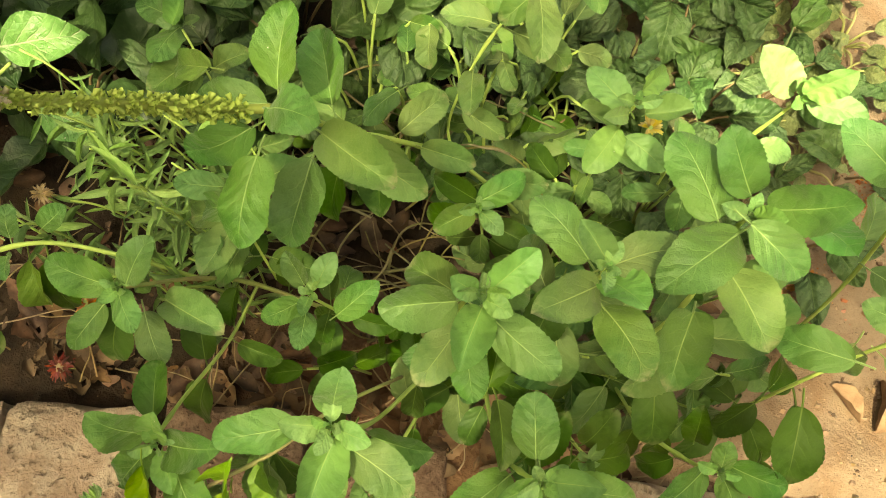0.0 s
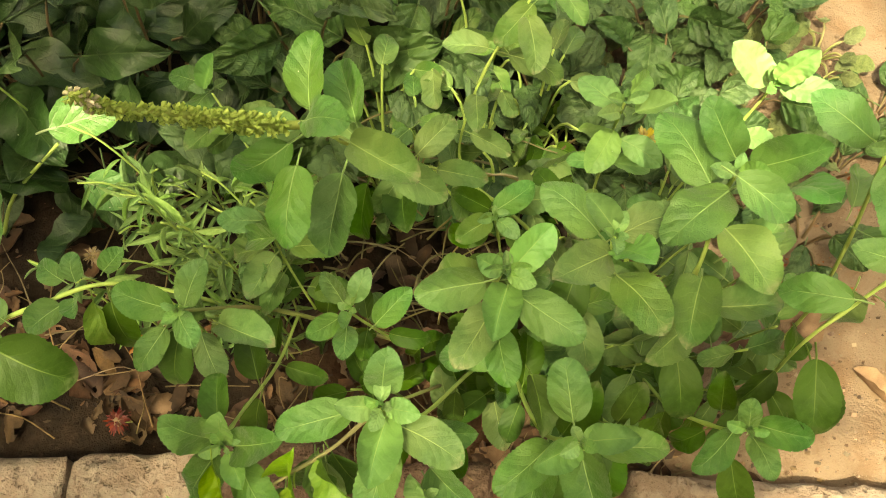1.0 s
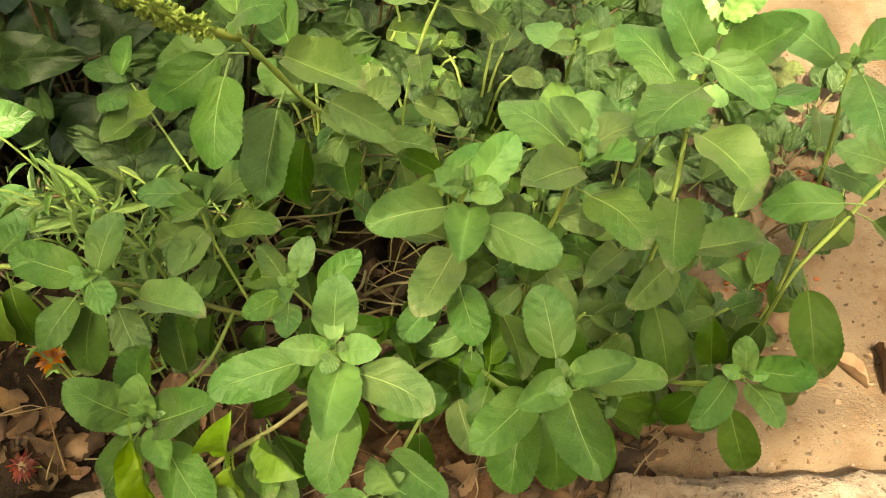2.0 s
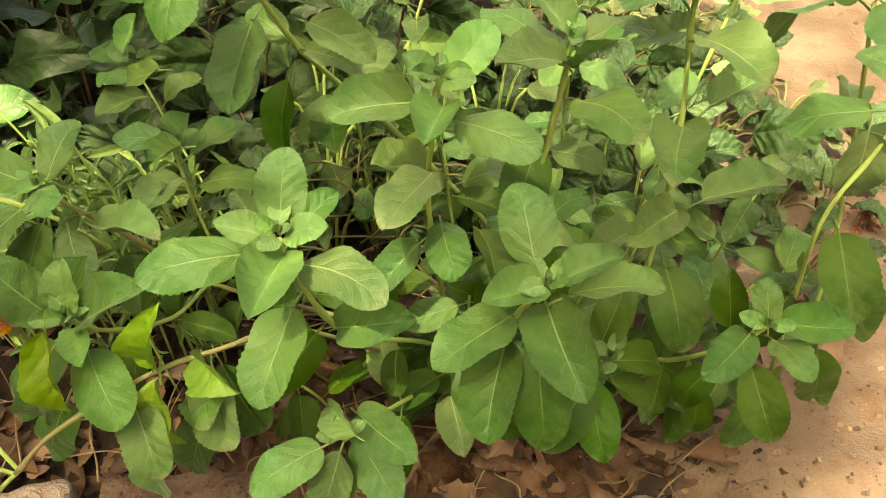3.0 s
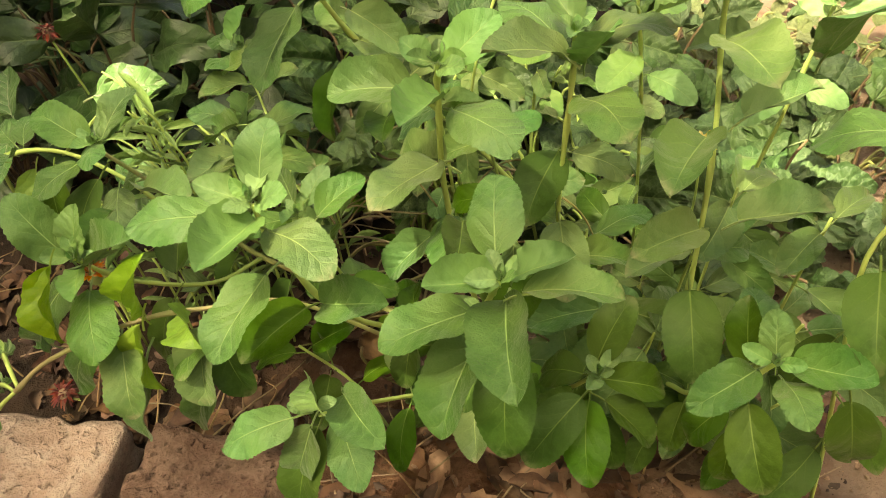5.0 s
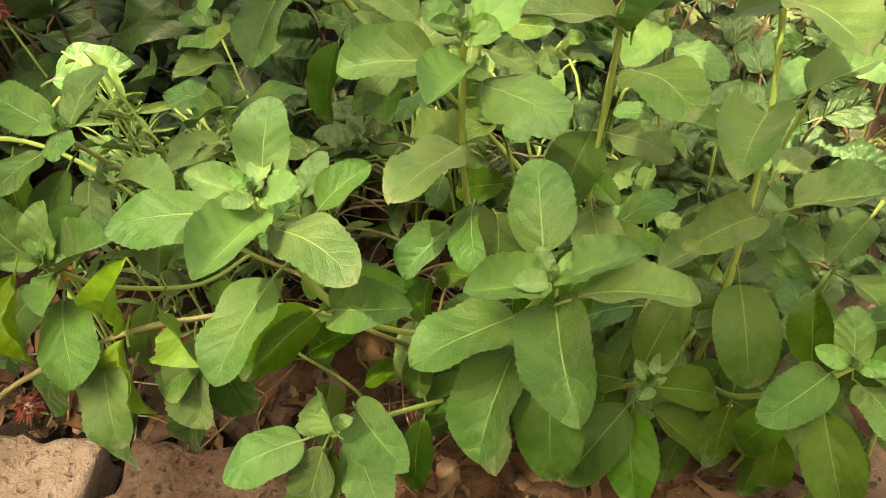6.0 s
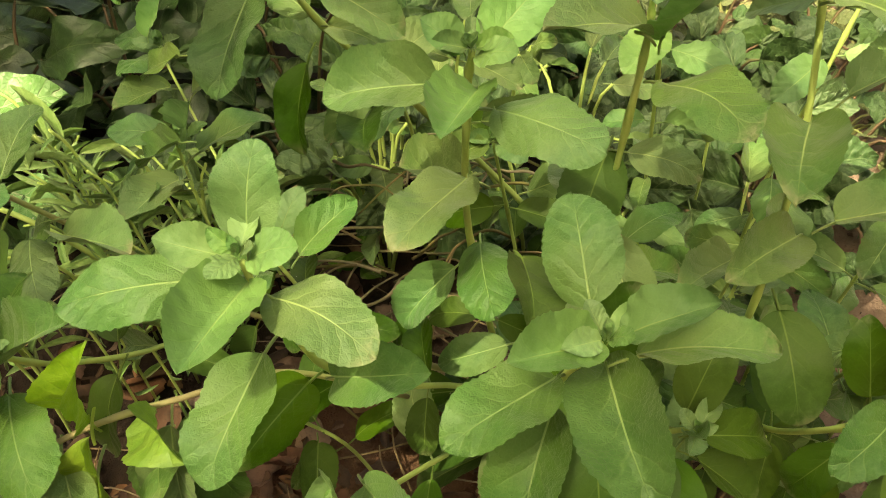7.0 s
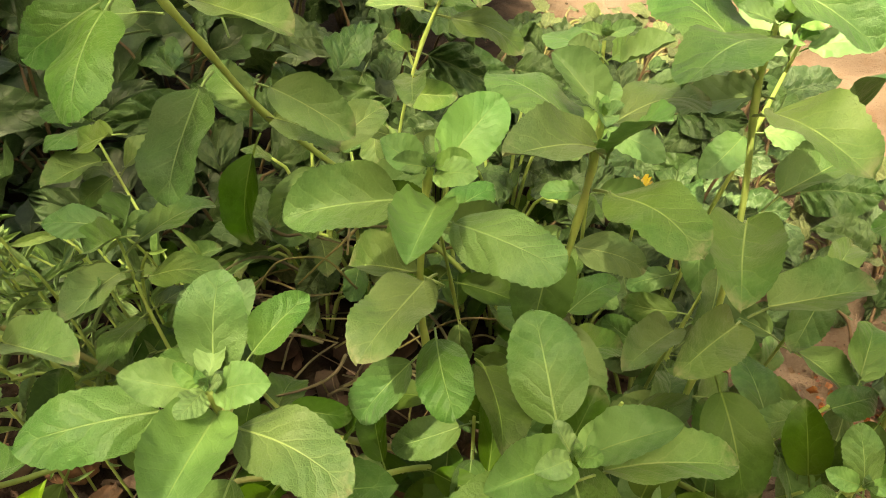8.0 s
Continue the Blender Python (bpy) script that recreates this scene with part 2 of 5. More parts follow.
NARROW = leaf_material("narrow_leaf", (0.156, 0.2808, 0.078), (0.2418, 0.3744, 0.1326), (0.312, 0.4212, 0.1872), veins=3.0, vein_amount=0.3, net=0.0, gloss=0.4)
STEM = stem_material("green_stem", (0.39, 0.5304, 0.1482), (0.4212, 0.4836, 0.1872), 0.15)
BRANCH = stem_material("tan_green_branch", (0.2808, 0.3276, 0.1092), (0.2964, 0.2496, 0.1248), 0.40)
TANGLE = plain_material("bare_stem", (0.117, 0.117, 0.039), (0.2028, 0.156, 0.078), 60.0, 0.7, 0.3, island=0.5)
WOODY = stem_material("woody_stem", (0.1482, 0.1482, 0.0624), (0.1326, 0.0819, 0.0468), 0.5)
SPIKE = leaf_material("spike_calyx", (0.328, 0.426, 0.098), (0.437, 0.524, 0.142), (0.437, 0.524, 0.142), bump=0.1, net=0.0, dust=0.0, through=0.4, rough=0.7, gloss=0.15)
PALE = plain_material("pale_floret", (0.393, 0.356, 0.206), (0.505, 0.449, 0.300), 300.0, 0.6, 0.2, island=0.3)
YELLOW = plain_material("yellow_petal", (0.4836, 0.39, 0.0624), (0.585, 0.4836, 0.1404), 200.0, 0.6, 0.2, island=0.4)
ORANGE = plain_material("orange_petal", (0.4836, 0.1482, 0.0234), (0.546, 0.234, 0.039), 200.0, 0.6, 0.2, island=0.4)
RUST = plain_material("rusty_petal", (0.234, 0.078, 0.0312), (0.312, 0.1326, 0.0624), 200.0, 0.75, 0.3, island=0.5)
RED = plain_material("withered_petal", (0.1014, 0.0187, 0.0125), (0.1638, 0.0351, 0.0234), 200.0, 0.8, 0.3, island=0.6)
DRY = plain_material("dry_leaf", (0.0460, 0.0250, 0.0150), (0.1250, 0.0690, 0.0390), 60.0, 0.7, 0.6, island=1.2)
TAN = plain_material("tan_dead_leaf", (0.156, 0.0897, 0.0515), (0.2496, 0.156, 0.0975), 70.0, 0.7, 0.6)
STRAW = plain_material("straw", (0.156, 0.1092, 0.0546), (0.2808, 0.2028, 0.1092), 120.0, 0.7, 0.3, island=0.6)
PEBBLE = plain_material("pebble", (0.1092, 0.0663, 0.0429), (0.2496, 0.1677, 0.1092), 60.0, 0.9, 0.5, island=1.3)
CROWN = plain_material("tree_leaf", (0.04, 0.09, 0.025), (0.07, 0.14, 0.035), 8.0, 0.5, 0.2, island=0.4)
BARK = plain_material("bark", (0.12, 0.08, 0.055), (0.20, 0.15, 0.10), 12.0, 0.9, 0.8, dist=0.01)
EARTH = ground_material()
PALE_BRICK = brick_material("dusty_brick", (0.2418, 0.1677, 0.1287), (0.312, 0.2301, 0.1833), (0.3588, 0.2886, 0.234))
RED_BRICK = brick_material("dark_red_brick", (0.1014, 0.0585, 0.0429), (0.1482, 0.0897, 0.0663), (0.2028, 0.1365, 0.1014))

rng = random.Random(7)


# ---- helpers for shapes ----
def mesh_of(name, bm, material, smooth=True):
    me = bpy.data.meshes.new(name)
    bm.to_mesh(me)
    bm.free()
    me.materials.append(material)
    if smooth:
        me.shade_smooth()
    return me


def part(name, data, parent, matrix=None, label=""):
    """One mesh object under a thing or a part. data: a bmesh with its material, or a finished mesh."""
    ob = new(name, data)
    ob.parent = parent
    if matrix is not None:
        ob.matrix_parent_inverse = Matrix()
        ob.matrix_basis = matrix
    if label:
        tagged(ob, label)
    return ob


def thing(name, label, category, group="", kind=""):
    return tagged(new(name), label, category, group, kind)


def smooth_line(pts, steps=5):
    """A Catmull-Rom line through the points."""
    p = [Vector(q) for q in pts]
    p = [p[0] * 2 - p[1]] + p + [p[-1] * 2 - p[-2]]
    out = []
    for i in range(1, len(p) - 2):
        for k in range(steps):
            t = k / steps
            a, b, c, d = p[i - 1], p[i], p[i + 1], p[i + 2]
            out.append(0.5 * (2 * b + (c - a) * t + (2 * a - 5 * b + 4 * c - d) * t * t + (3 * b - a - 3 * c + d) * t ** 3))
    return out + [p[-2]]


def tube(bm, pts, r0, r1, sides=8, steps=5, knots=()):
    """A tapering tube along a smooth line; knots: shares of its length where it swells."""
    line = smooth_line(pts, steps)
    rings = []
    ref = Vector((0.3, 0.9, 0.2))
    for i, q in enumerate(line):
        s = i / (len(line) - 1)
        d = (line[min(i + 1, len(line) - 1)] - line[max(i - 1, 0)]).normalized()
        x = d.cross(ref).normalized()
        y = d.cross(x)
        r = r0 + (r1 - r0) * s
        for k in knots:
            r *= 1 + 0.45 * math.exp(-((s - k) / 0.025) ** 2)
        rings.append([bm.verts.new(q + r * (math.cos(6.2832 * j / sides) * x + math.sin(6.2832 * j / sides) * y)) for j in range(sides)])
    for a, b in zip(rings, rings[1:]):
        for j in range(sides):
            bm.faces.new((a[j], a[(j + 1) % sides], b[(j + 1) % sides], b[j]))
    bm.faces.new(rings[-1])
    bm.faces.new(rings[0][::-1])
    return line


TIP_RISE = {}   # how far the tip of each blade stands above its base, by its length


def leaf_mesh(name, material, seed, nu=5, nv=40, arch=0.10, fold=0.12, wave=0.028, teeth=0.02, crinkle=0.0, tip=0.62, base=0.94, petiole=0.22, curl=0.0, cells=7.0, quilt=0.0, pucker=0.0, full=2.0):
    """A leaf one long and one wide, from its base at the origin along +y, face up: toothed rim, midrib trough, arched length, wavy edge, a stalk."""
    bm = bmesh.new()
    layer = bm.loops.layers.uv.new("leaf")
    r = random.Random(seed)
    ph, ph2, lean = r.uniform(0, 6), r.uniform(0, 6), r.uniform(-0.05, 0.05)
    off = Vector((r.uniform(0, 50), r.uniform(0, 50), r.uniform(0, 50)))
    uvs, rows = {}, []

    def wide(v):
        return max(0.0, 1 - abs(2 * v ** base - 1) ** full) ** tip

    top = max(wide(k / 100) for k in range(101))
    for i in range(nv + 1):
        v = 0.5 - 0.5 * math.cos(math.pi * (0.03 + 0.97 * i / nv)) if i else 0.0
        row = []
        for j in range(-nu, nu + 1):
            u = j / nu
            w = 0.5 * wide(v) / top
            if abs(j) == nu:
                w *= 1 + teeth * (1 if i % 2 else -1) * (0.6 + r.random() * 0.8) * min(1.0, max(0.0, v * 2.2 - 0.3))
            x = u * w + lean * math.sin(math.pi * v)
            z = arch * 4 * v * (1 - v) - curl * (v ** 3 - 0.25 * v) + fold * abs(u) ** 1.4 * w * 2
            z += wave * abs(u) * math.sin(v * 11 + ph + (2.1 if u < 0 else 0)) + 0.4 * wave * math.sin(v * 5 + ph2)
            z -= 0.018 * math.exp(-(u * 7) ** 2)
            if pucker:
                z += pucker * abs(u) ** 1.5 * math.sin(v * 34 + ph + 2 * u) * max(0.0, 1 - v * 1.1) * min(1.0, v * 6)
            if quilt:
                z += quilt * abs(math.sin(math.pi * (v * 6.0 - 1.85 * abs(u) ** 0.8 + 0.35))) * (1 - 0.5 * abs(u)) * min(1.0, abs(u) * 5)
            if crinkle:
                q = Vector((x * cells, v * cells, 0.0)) + off
                z += crinkle * (noise.noise(q) + 0.6 * noise.noise(q * 2.1)) * min(1.0, 6 * min(abs(u) + 0.15, 1))
            vert = bm.verts.new((x, v, z))
            uvs[vert] = (u * wide(v) / top, v)
            row.append(vert)
        rows.append(row)
    for a, b in zip(rows, rows[1:]):
        for j in range(2 * nu):
            bm.faces.new((a[j], a[j + 1], b[j + 1], b[j]))
    if petiole:
        prev = None
        for k in range(5):
            s = k / 4
            c = Vector((lean * 0, 0.10 - s * (petiole + 0.10), -0.012 - 0.10 * s * s))
            ring = []
            for m in range(5):
                ang = 6.2832 * m / 5
                vert = bm.verts.new(c + Vector((0.026 * math.cos(ang), 0, 0.016 * math.sin(ang))))
                uvs[vert] = (0.0, 0.0)
                ring.append(vert)
            if prev:
                for m in range(5):
                    bm.faces.new((prev[m], prev[(m + 1) % 5], ring[(m + 1) % 5], ring[m]))
            prev = ring
    for f in bm.faces:
        for lo in f.loops:
            lo[layer].uv = uvs[lo.vert]
    rise = rows[-1][nu].co.z
    me = mesh_of(name, bm, material)
    TIP_RISE[me.name] = rise
    return me


def leaf_set(name, material, count, **kw):
    full, tip = kw.get("full", 2.0), kw.get("tip", 0.62)
    return [leaf_mesh(name, material, 100 + 7 * k + len(name), full=full - 0.25 * (k % 2), tip=tip + 0.07 * (k % 2), arch=kw.get("arch", 0.10) * (0.3 + 0.35 * k), fold=kw.get("fold", 0.12) * (1.4 - 0.45 * k), curl=kw.get("curl", 0.0) * (1.6 - 0.5 * k),
                      **{a: b for a, b in kw.items() if a not in ("arch", "fold", "curl", "full", "tip")}) for k in range(count)]


LEAVES = {
    "basil": leaf_set("basil_leaf", BASIL, 5, curl=0.10, tip=0.54, full=2.35, wave=0.042, fold=0.16, arch=0.08, teeth=0.028),
    "olive": leaf_set("olive_leaf", OLIVE, 4, wave=0.045, fold=0.16, curl=0.10, tip=0.53, full=2.4, arch=0.08, teeth=0.028),
    "young": leaf_set("young_leaf", YOUNG, 4, crinkle=0.01, wave=0.03, arch=0.05, fold=0.2, petiole=0.1, pucker=0.036, full=2.2),
    "lime": leaf_set("yellowing_leaf", LIME, 3, crinkle=0.02, wave=0.06, curl=0.15, fold=0.3, pucker=0.02),
    "shaded": leaf_set("deep_leaf", SHADED, 4, curl=0.1, tip=0.54, full=2.3, teeth=0.026),
    "crinkled": leaf_set("crinkled_leaf", CRINKLED, 5, nu=10, nv=34, crinkle=0.034, quilt=0.10, wave=0.05, teeth=0.012, tip=0.66, base=0.78, petiole=0.3, cells=5.0, arch=0.16, curl=0.12),
    "broad": leaf_set("broad_leaf", BROAD, 4, nu=8, nv=26, crinkle=0.02, quilt=0.03, wave=0.06, teeth=0.008, tip=0.7, base=0.72, petiole=0.5, cells=5.0),
    "variegated": leaf_set("variegated_leaf", VARIEGATED, 2, nu=7, nv=16, crinkle=0.035, wave=0.05, teeth=0.01, tip=0.8, base=0.78, petiole=0.2, cells=5.0),
    "cover": leaf_set("cover_leaf", COVER, 4, nu=5, nv=10, crinkle=0.06, wave=0.05, teeth=0.05, tip=0.6, base=0.85, petiole=0.5, cells=7.0),
    "narrow": leaf_set("narrow_leaf", NARROW, 3, nu=2, nv=8, wave=0.01, teeth=0.0, tip=0.8, base=0.95, petiole=0.1),
}


WIDER = {"basil": 1.04, "olive": 1.04, "young": 1.04, "lime": 1.0, "shaded": 1.04, "crinkled": 1.0, "broad": 1.0, "variegated": 1.0, "cover": 1.0, "narrow": 1.0}


def leaf(parent, base, tip, ratio=0.5, roll=0.0, kind="basil", label="", face=(0.0, -0.5, 1.0)):
    """A leaf from its blade's base to its tip, face up, turned about its midrib by roll degrees."""
    a, b = Vector(base), Vector(tip)
    y = b - a
    size = y.length
    y.normalize()
    x = y.cross(Vector(face))
    x = x.normalized() if x.length > 0.05 else Vector((1, 0, 0))
    x = Matrix.Rotation(radians(roll), 3, y) @ x
    blade = rng.choice(LEAVES[kind])
    rise = TIP_RISE[blade.name]
    y = Matrix.Rotation(-math.atan(rise), 3, x) @ y
    size /= math.hypot(1.0, rise)
    z = x.cross(y)
    m = Matrix.Translation(a) @ Matrix((x * size * ratio * WIDER[kind], y * size, z * size)).transposed().to_4x4()
    return part("leaf", blade, parent, m, label)


def stem(parent, pts, r0, r1, material=STEM, name="stem", knots=()):
    bm = bmesh.new()
    tube(bm, pts, r0 * 0.56, r1 * 0.62, knots=knots)
    return part(name, mesh_of(name, bm, material), parent)


def along(pts, s):
    line = smooth_line(pts, 12)
    lens = [0.0]
    for a, b in zip(line, line[1:]):
        lens.append(lens[-1] + (b - a).length)
    want = s * lens[-1]
    for i in range(len(line) - 1):
        if lens[i + 1] >= want:
            f = (want - lens[i]) / max(1e-9, lens[i + 1] - lens[i])
            return line[i].lerp(line[i + 1], f), (line[i + 1] - line[i]).normalized()
    return line[-1], (line[-1] - line[-2]).normalized()


def pairs(parent, pts, shares, size, kind="shaded", droop=0.35, turn=0.0, ratio=0.52):
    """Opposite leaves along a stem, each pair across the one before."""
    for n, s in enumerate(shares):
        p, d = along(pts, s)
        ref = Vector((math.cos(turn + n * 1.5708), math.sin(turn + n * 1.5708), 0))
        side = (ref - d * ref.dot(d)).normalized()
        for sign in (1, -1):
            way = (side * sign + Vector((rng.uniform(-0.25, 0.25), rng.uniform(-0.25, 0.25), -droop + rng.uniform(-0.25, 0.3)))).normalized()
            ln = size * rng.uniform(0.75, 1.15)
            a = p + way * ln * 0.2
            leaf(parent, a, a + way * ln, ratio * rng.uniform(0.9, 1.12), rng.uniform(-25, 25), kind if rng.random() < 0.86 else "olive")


def bud(parent, node, size=0.006, up=(0, 0, 1)):
    """The heart of a shoot: three crossed pairs of unfolding leaves, the inmost upright and folded."""
    n, u = Vector(node), Vector(up).normalized()
    turn = rng.uniform(0, 1.57)
    for k in range(8):
        ring = (0, 0, 1, 1, 2, 2, 2, 2)[k]
        ang = turn + (k % 2) * 3.1416 + ring * 1.5708 + (k > 5) * 1.3 + rng.uniform(-0.3, 0.3)
        out = Vector((math.cos(ang), math.sin(ang), 0))
        way = (out * (1.0, 0.8, 0.4)[ring] + u * (0.3, 0.7, 1.1)[ring]).normalized()
        ln = size * (2.0, 1.4, 0.8)[ring] * rng.uniform(0.85, 1.2)
        leaf(parent, n + way * ln * 0.12, n + way * ln, (0.6, 0.62, 0.55)[ring], rng.uniform(-20, 20), "young")


def green_head(parent, foot, top):
    """A closed pale flower head on a short stalk, wrapped in narrow sepals."""
    a, b = Vector(foot), Vector(top)
    bm = bmesh.new()
    tube(bm, [foot, tuple(a.lerp(b, 0.5) + Vector((0, 0, 0.001))), top], 0.0007, 0.0009, 6)
    st = part("bud_stalk", mesh_of("bud_stalk", bm, STEM), parent)
    up = (b - a).normalized()
    x = up.cross(Vector((0.3, 0.2, 1))).normalized()
    y = up.cross(x)
    for k in range(14):
        ang, ring = k * 2.4, k / 14
        out = math.cos(ang) * x + math.sin(ang) * y
        p = b - up * 0.001 + out * 0.0012 * (1 - ring * 0.5)
        leaf(st, p, p + (up + out * (0.55 - 0.45 * ring)).normalized() * rng.uniform(0.005, 0.0075), 0.3, rng.uniform(-20, 20), "narrow" if k % 3 else "young", "", tuple(out))


# ---- ground ----
def stretch(n, near, far):
    """Grid lines, close together round the middle and running out to the horizon."""
    out = []
    for i in range(-n, n + 1):
        s = abs(i) / n
        out.append(math.copysign(near * s + (far - near) * s ** 9, i))
    return out


def ground_height(x, y):
    h = 0.004 * noise.noise(Vector((x * 9, y * 9, 0))) + 0.0025 * noise.noise(Vector((x * 31, y * 31, 3))) + 0.0012 * noise.noise(Vector((x * 90, y * 90, 5)))
    bank = 0.013 * math.exp(-((y - 0.080) / 0.026) ** 2) * min(1.0, max(0.0, (x - 0.24) / 0.06)) * min(1.0, max(0.0, (0.9 - x) / 0.2))
    return h - 0.003 + bank


def build_ground():
    xs = [0.12 + v for v in stretch(110, 0.75, 60.0)]
    ys = [0.28 + v for v in stretch(110, 0.75, 60.0)]
    verts = [(x, y, ground_height(x, y)) for y in ys for x in xs]
    k = len(xs)
    faces = [(j * k + i, j * k + i + 1, (j + 1) * k + i + 1, (j + 1) * k + i) for j in range(len(ys) - 1) for i in range(k - 1)]
    me = bpy.data.meshes.new("ground")
    me.from_pydata(verts, [], faces)
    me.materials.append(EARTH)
    me.shade_smooth()
    tagged(new("ground", me), "pinkish sandy earth, bed humus painted darker for shade under the plants", "ground", kind="structure")


build_ground()


# ---- invented walls out of sight, added to keep off the low sky ----
# dark tone chosen so the added walls bounce little light
PLASTER = plain_material("blocker_plaster", (0.15, 0.14, 0.12), (0.22, 0.205, 0.18), 3.0, 0.9, 0.4, dist=0.004)


def blocker_wall(name, x0, x1, y0, y1, top=1.9):
    bm = bmesh.new()
    bmesh.ops.create_cube(bm, size=1.0, matrix=Matrix.Translation(((x0 + x1) / 2, (y0 + y1) / 2, top / 2 - 0.05)) @ Matrix.Diagonal((x1 - x0, y1 - y0, top + 0.1, 1)))
    bmesh.ops.bevel(bm, geom=bm.edges[:], offset=0.015, segments=2, affect="EDGES")
    tagged(new(name, mesh_of(name, bm, PLASTER, False)), "plain dark wall added out of view to block low sky light", "wall", kind="structure")


blocker_wall("blocker_north", -0.95, 2.2, 2.20, 2.38, 0.4)
blocker_wall("blocker_south", -0.95, 2.2, -1.88, -1.70, 2.0)
blocker_wall("blocker_west", -0.95, -0.77, -1.69, 2.19, 1.5)
blocker_wall("blocker_east", 2.02, 2.2, -1.69, 2.19, 2.0)


# ---- brick edging ----
def brick(name, x0, x1, y0, y1, top, turn, material, label, seed):
    """A weathered brick with chipped, rounded edges, sunk into the earth."""
    bm = bmesh.new()
    r = random.Random(seed)
    nx, ny, nz = 18, 18, 4
    w, d, h = x1 - x0, y1 - y0, 0.075
    bmesh.ops.create_cube(bm, size=1.0)
    bmesh.ops.subdivide_edges(bm, edges=bm.edges[:], cuts=27, use_grid_fill=True)
    off = Vector((seed * 3.1, seed * 1.7, 0))
    for v in bm.verts:
        p = Vector((v.co.x * w, v.co.y * d, v.co.z * h))
        e = [abs(abs(v.co.x) - 0.5) * w, abs(abs(v.co.y) - 0.5) * d, abs(abs(v.co.z) - 0.5) * h]
        near = sorted(e)[1]
        chip = max(0.0, 1 - near / 0.008)
        q = p + off
        wear = 0.003 * chip * (1 + 2.2 * noise.noise(q * 70)) + 0.010 * chip * max(0, noise.noise(q * 28))
        p -= p.normalized() * wear
        p += Vector((noise.noise(q * 40), noise.noise(q * 40 + Vector((9, 0, 0))), 0.8 * noise.noise(q * 45 + Vector((0, 9, 0))))) * 0.0024
        p.z += 0.0035 * noise.noise(q * 14) + 0.0014 * noise.noise(q * 95)
        v.co = p
    ob = new(name, mesh_of(name, bm, material))
    ob.matrix_basis = pose((x0 + x1) / 2, (y0 + y1) / 2, top - h / 2, r.uniform(-2, 2), r.uniform(-2, 2), turn)
    return tagged(ob, label, "brick", "bricks edging the bed")


brick("brick", -0.167, -0.077, -0.19, 0.000, 0.024, 8, PALE_BRICK, "dusty weathered brick edging the planted bed", 1)
brick("brick", -0.072, 0.007, -0.17, 0.015, 0.027, 9, PALE_BRICK, "pale dusty brick with chipped corners edging the bed", 2)
brick("brick", 0.019, 0.103, -0.155, 0.034, 0.026, 9, RED_BRICK, "dark red weathered brick edging the bed", 3)
brick("brick", 0.111, 0.195, -0.148, 0.034, 0.010, 9, RED_BRICK, "dark brick sunk in earth and dry leaves", 4)
brick("brick", 0.270, 0.455, -0.047, 0.047, 0.024, 4, PALE_BRICK, "long pale dusty brick lying along the bed", 5)
brick("brick", 0.463, 0.648, -0.033, 0.061, 0.023, 4, PALE_BRICK, "long pale dusty brick at the bed's edge", 6)

# ---- holy basil ----
def basil(label):
    return thing("basil_plant", label, "basil plant", "basil plants in the bed")


centre = basil("holy basil plant with upright green stems and oval toothed leaves")
C4 = [(0.185, 0.118, -0.004), (0.172, 0.098, 0.07), (0.161, 0.084, 0.164), (0.163, 0.077, 0.222), (0.165, 0.074, 0.238)]
s = stem(centre, C4, 0.0026, 0.0015, knots=(0.45, 0.72, 0.85))
leaf(s, (0.168, 0.074, 0.238), (0.182, 0.091, 0.250), 0.61, 16, "young")
leaf(s, (0.163, 0.073, 0.238), (0.152, 0.074, 0.246), 0.72, 0, "young")
leaf(s, (0.166, 0.071, 0.238), (0.178, 0.066, 0.243), 0.62, 0, "young")
leaf(s, (0.157, 0.070, 0.230), (0.128, 0.061, 0.228), 0.58, -4, "basil")
# the front leaf has the young colour to look brighter lit
leaf(s, (0.167, 0.070, 0.229), (0.163, 0.043, 0.233), 0.57, 2, "young")
leaf(s, (0.172, 0.068, 0.225), (0.201, 0.051, 0.227), 0.54, -4, "basil")
leaf(s, (0.166, 0.080, 0.212), (0.187, 0.089, 0.205), 0.5, 0, "olive")
leaf(s, (0.163, 0.073, 0.197), (0.149, 0.041, 0.196), 0.53, 11, "olive")
leaf(s, (0.161, 0.084, 0.188), (0.134, 0.097, 0.175), 0.54, 19, "olive")
leaf(s, (0.167, 0.071, 0.173), (0.176, 0.043, 0.171), 0.57, 8, "basil")
leaf(s, (0.183, 0.042, 0.199), (0.189, 0.014, 0.201), 0.53, -32, "shaded")
leaf(s, (0.159, 0.070, 0.162), (0.143, 0.058, 0.144), 0.53, 0, "basil")
bud(s, (0.165, 0.073, 0.239))
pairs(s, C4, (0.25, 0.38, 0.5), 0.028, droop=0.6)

C5 = [(0.197, 0.125, -0.004), (0.204, 0.108, 0.08), (0.204, 0.096, 0.164), (0.208, 0.090, 0.230), (0.208, 0.090, 0.247)]
s = stem(centre, C5, 0.0021, 0.0013, knots=(0.65, 0.75, 0.9))
leaf(s, (0.208, 0.094, 0.246), (0.194, 0.103, 0.257), 0.58, 2, "young")
leaf(s, (0.207, 0.085, 0.240), (0.183, 0.066, 0.249), 0.54, 12, "olive")
leaf(s, (0.210, 0.093, 0.242), (0.239, 0.107, 0.242), 0.54, -26, "olive")
leaf(s, (0.213, 0.082, 0.228), (0.234, 0.056, 0.230), 0.61, -10, "olive")
leaf(s, (0.203, 0.095, 0.239), (0.177, 0.114, 0.242), 0.58, 23, "basil")
leaf(s, (0.211, 0.091, 0.235), (0.223, 0.075, 0.257), 0.55, -30, "young")
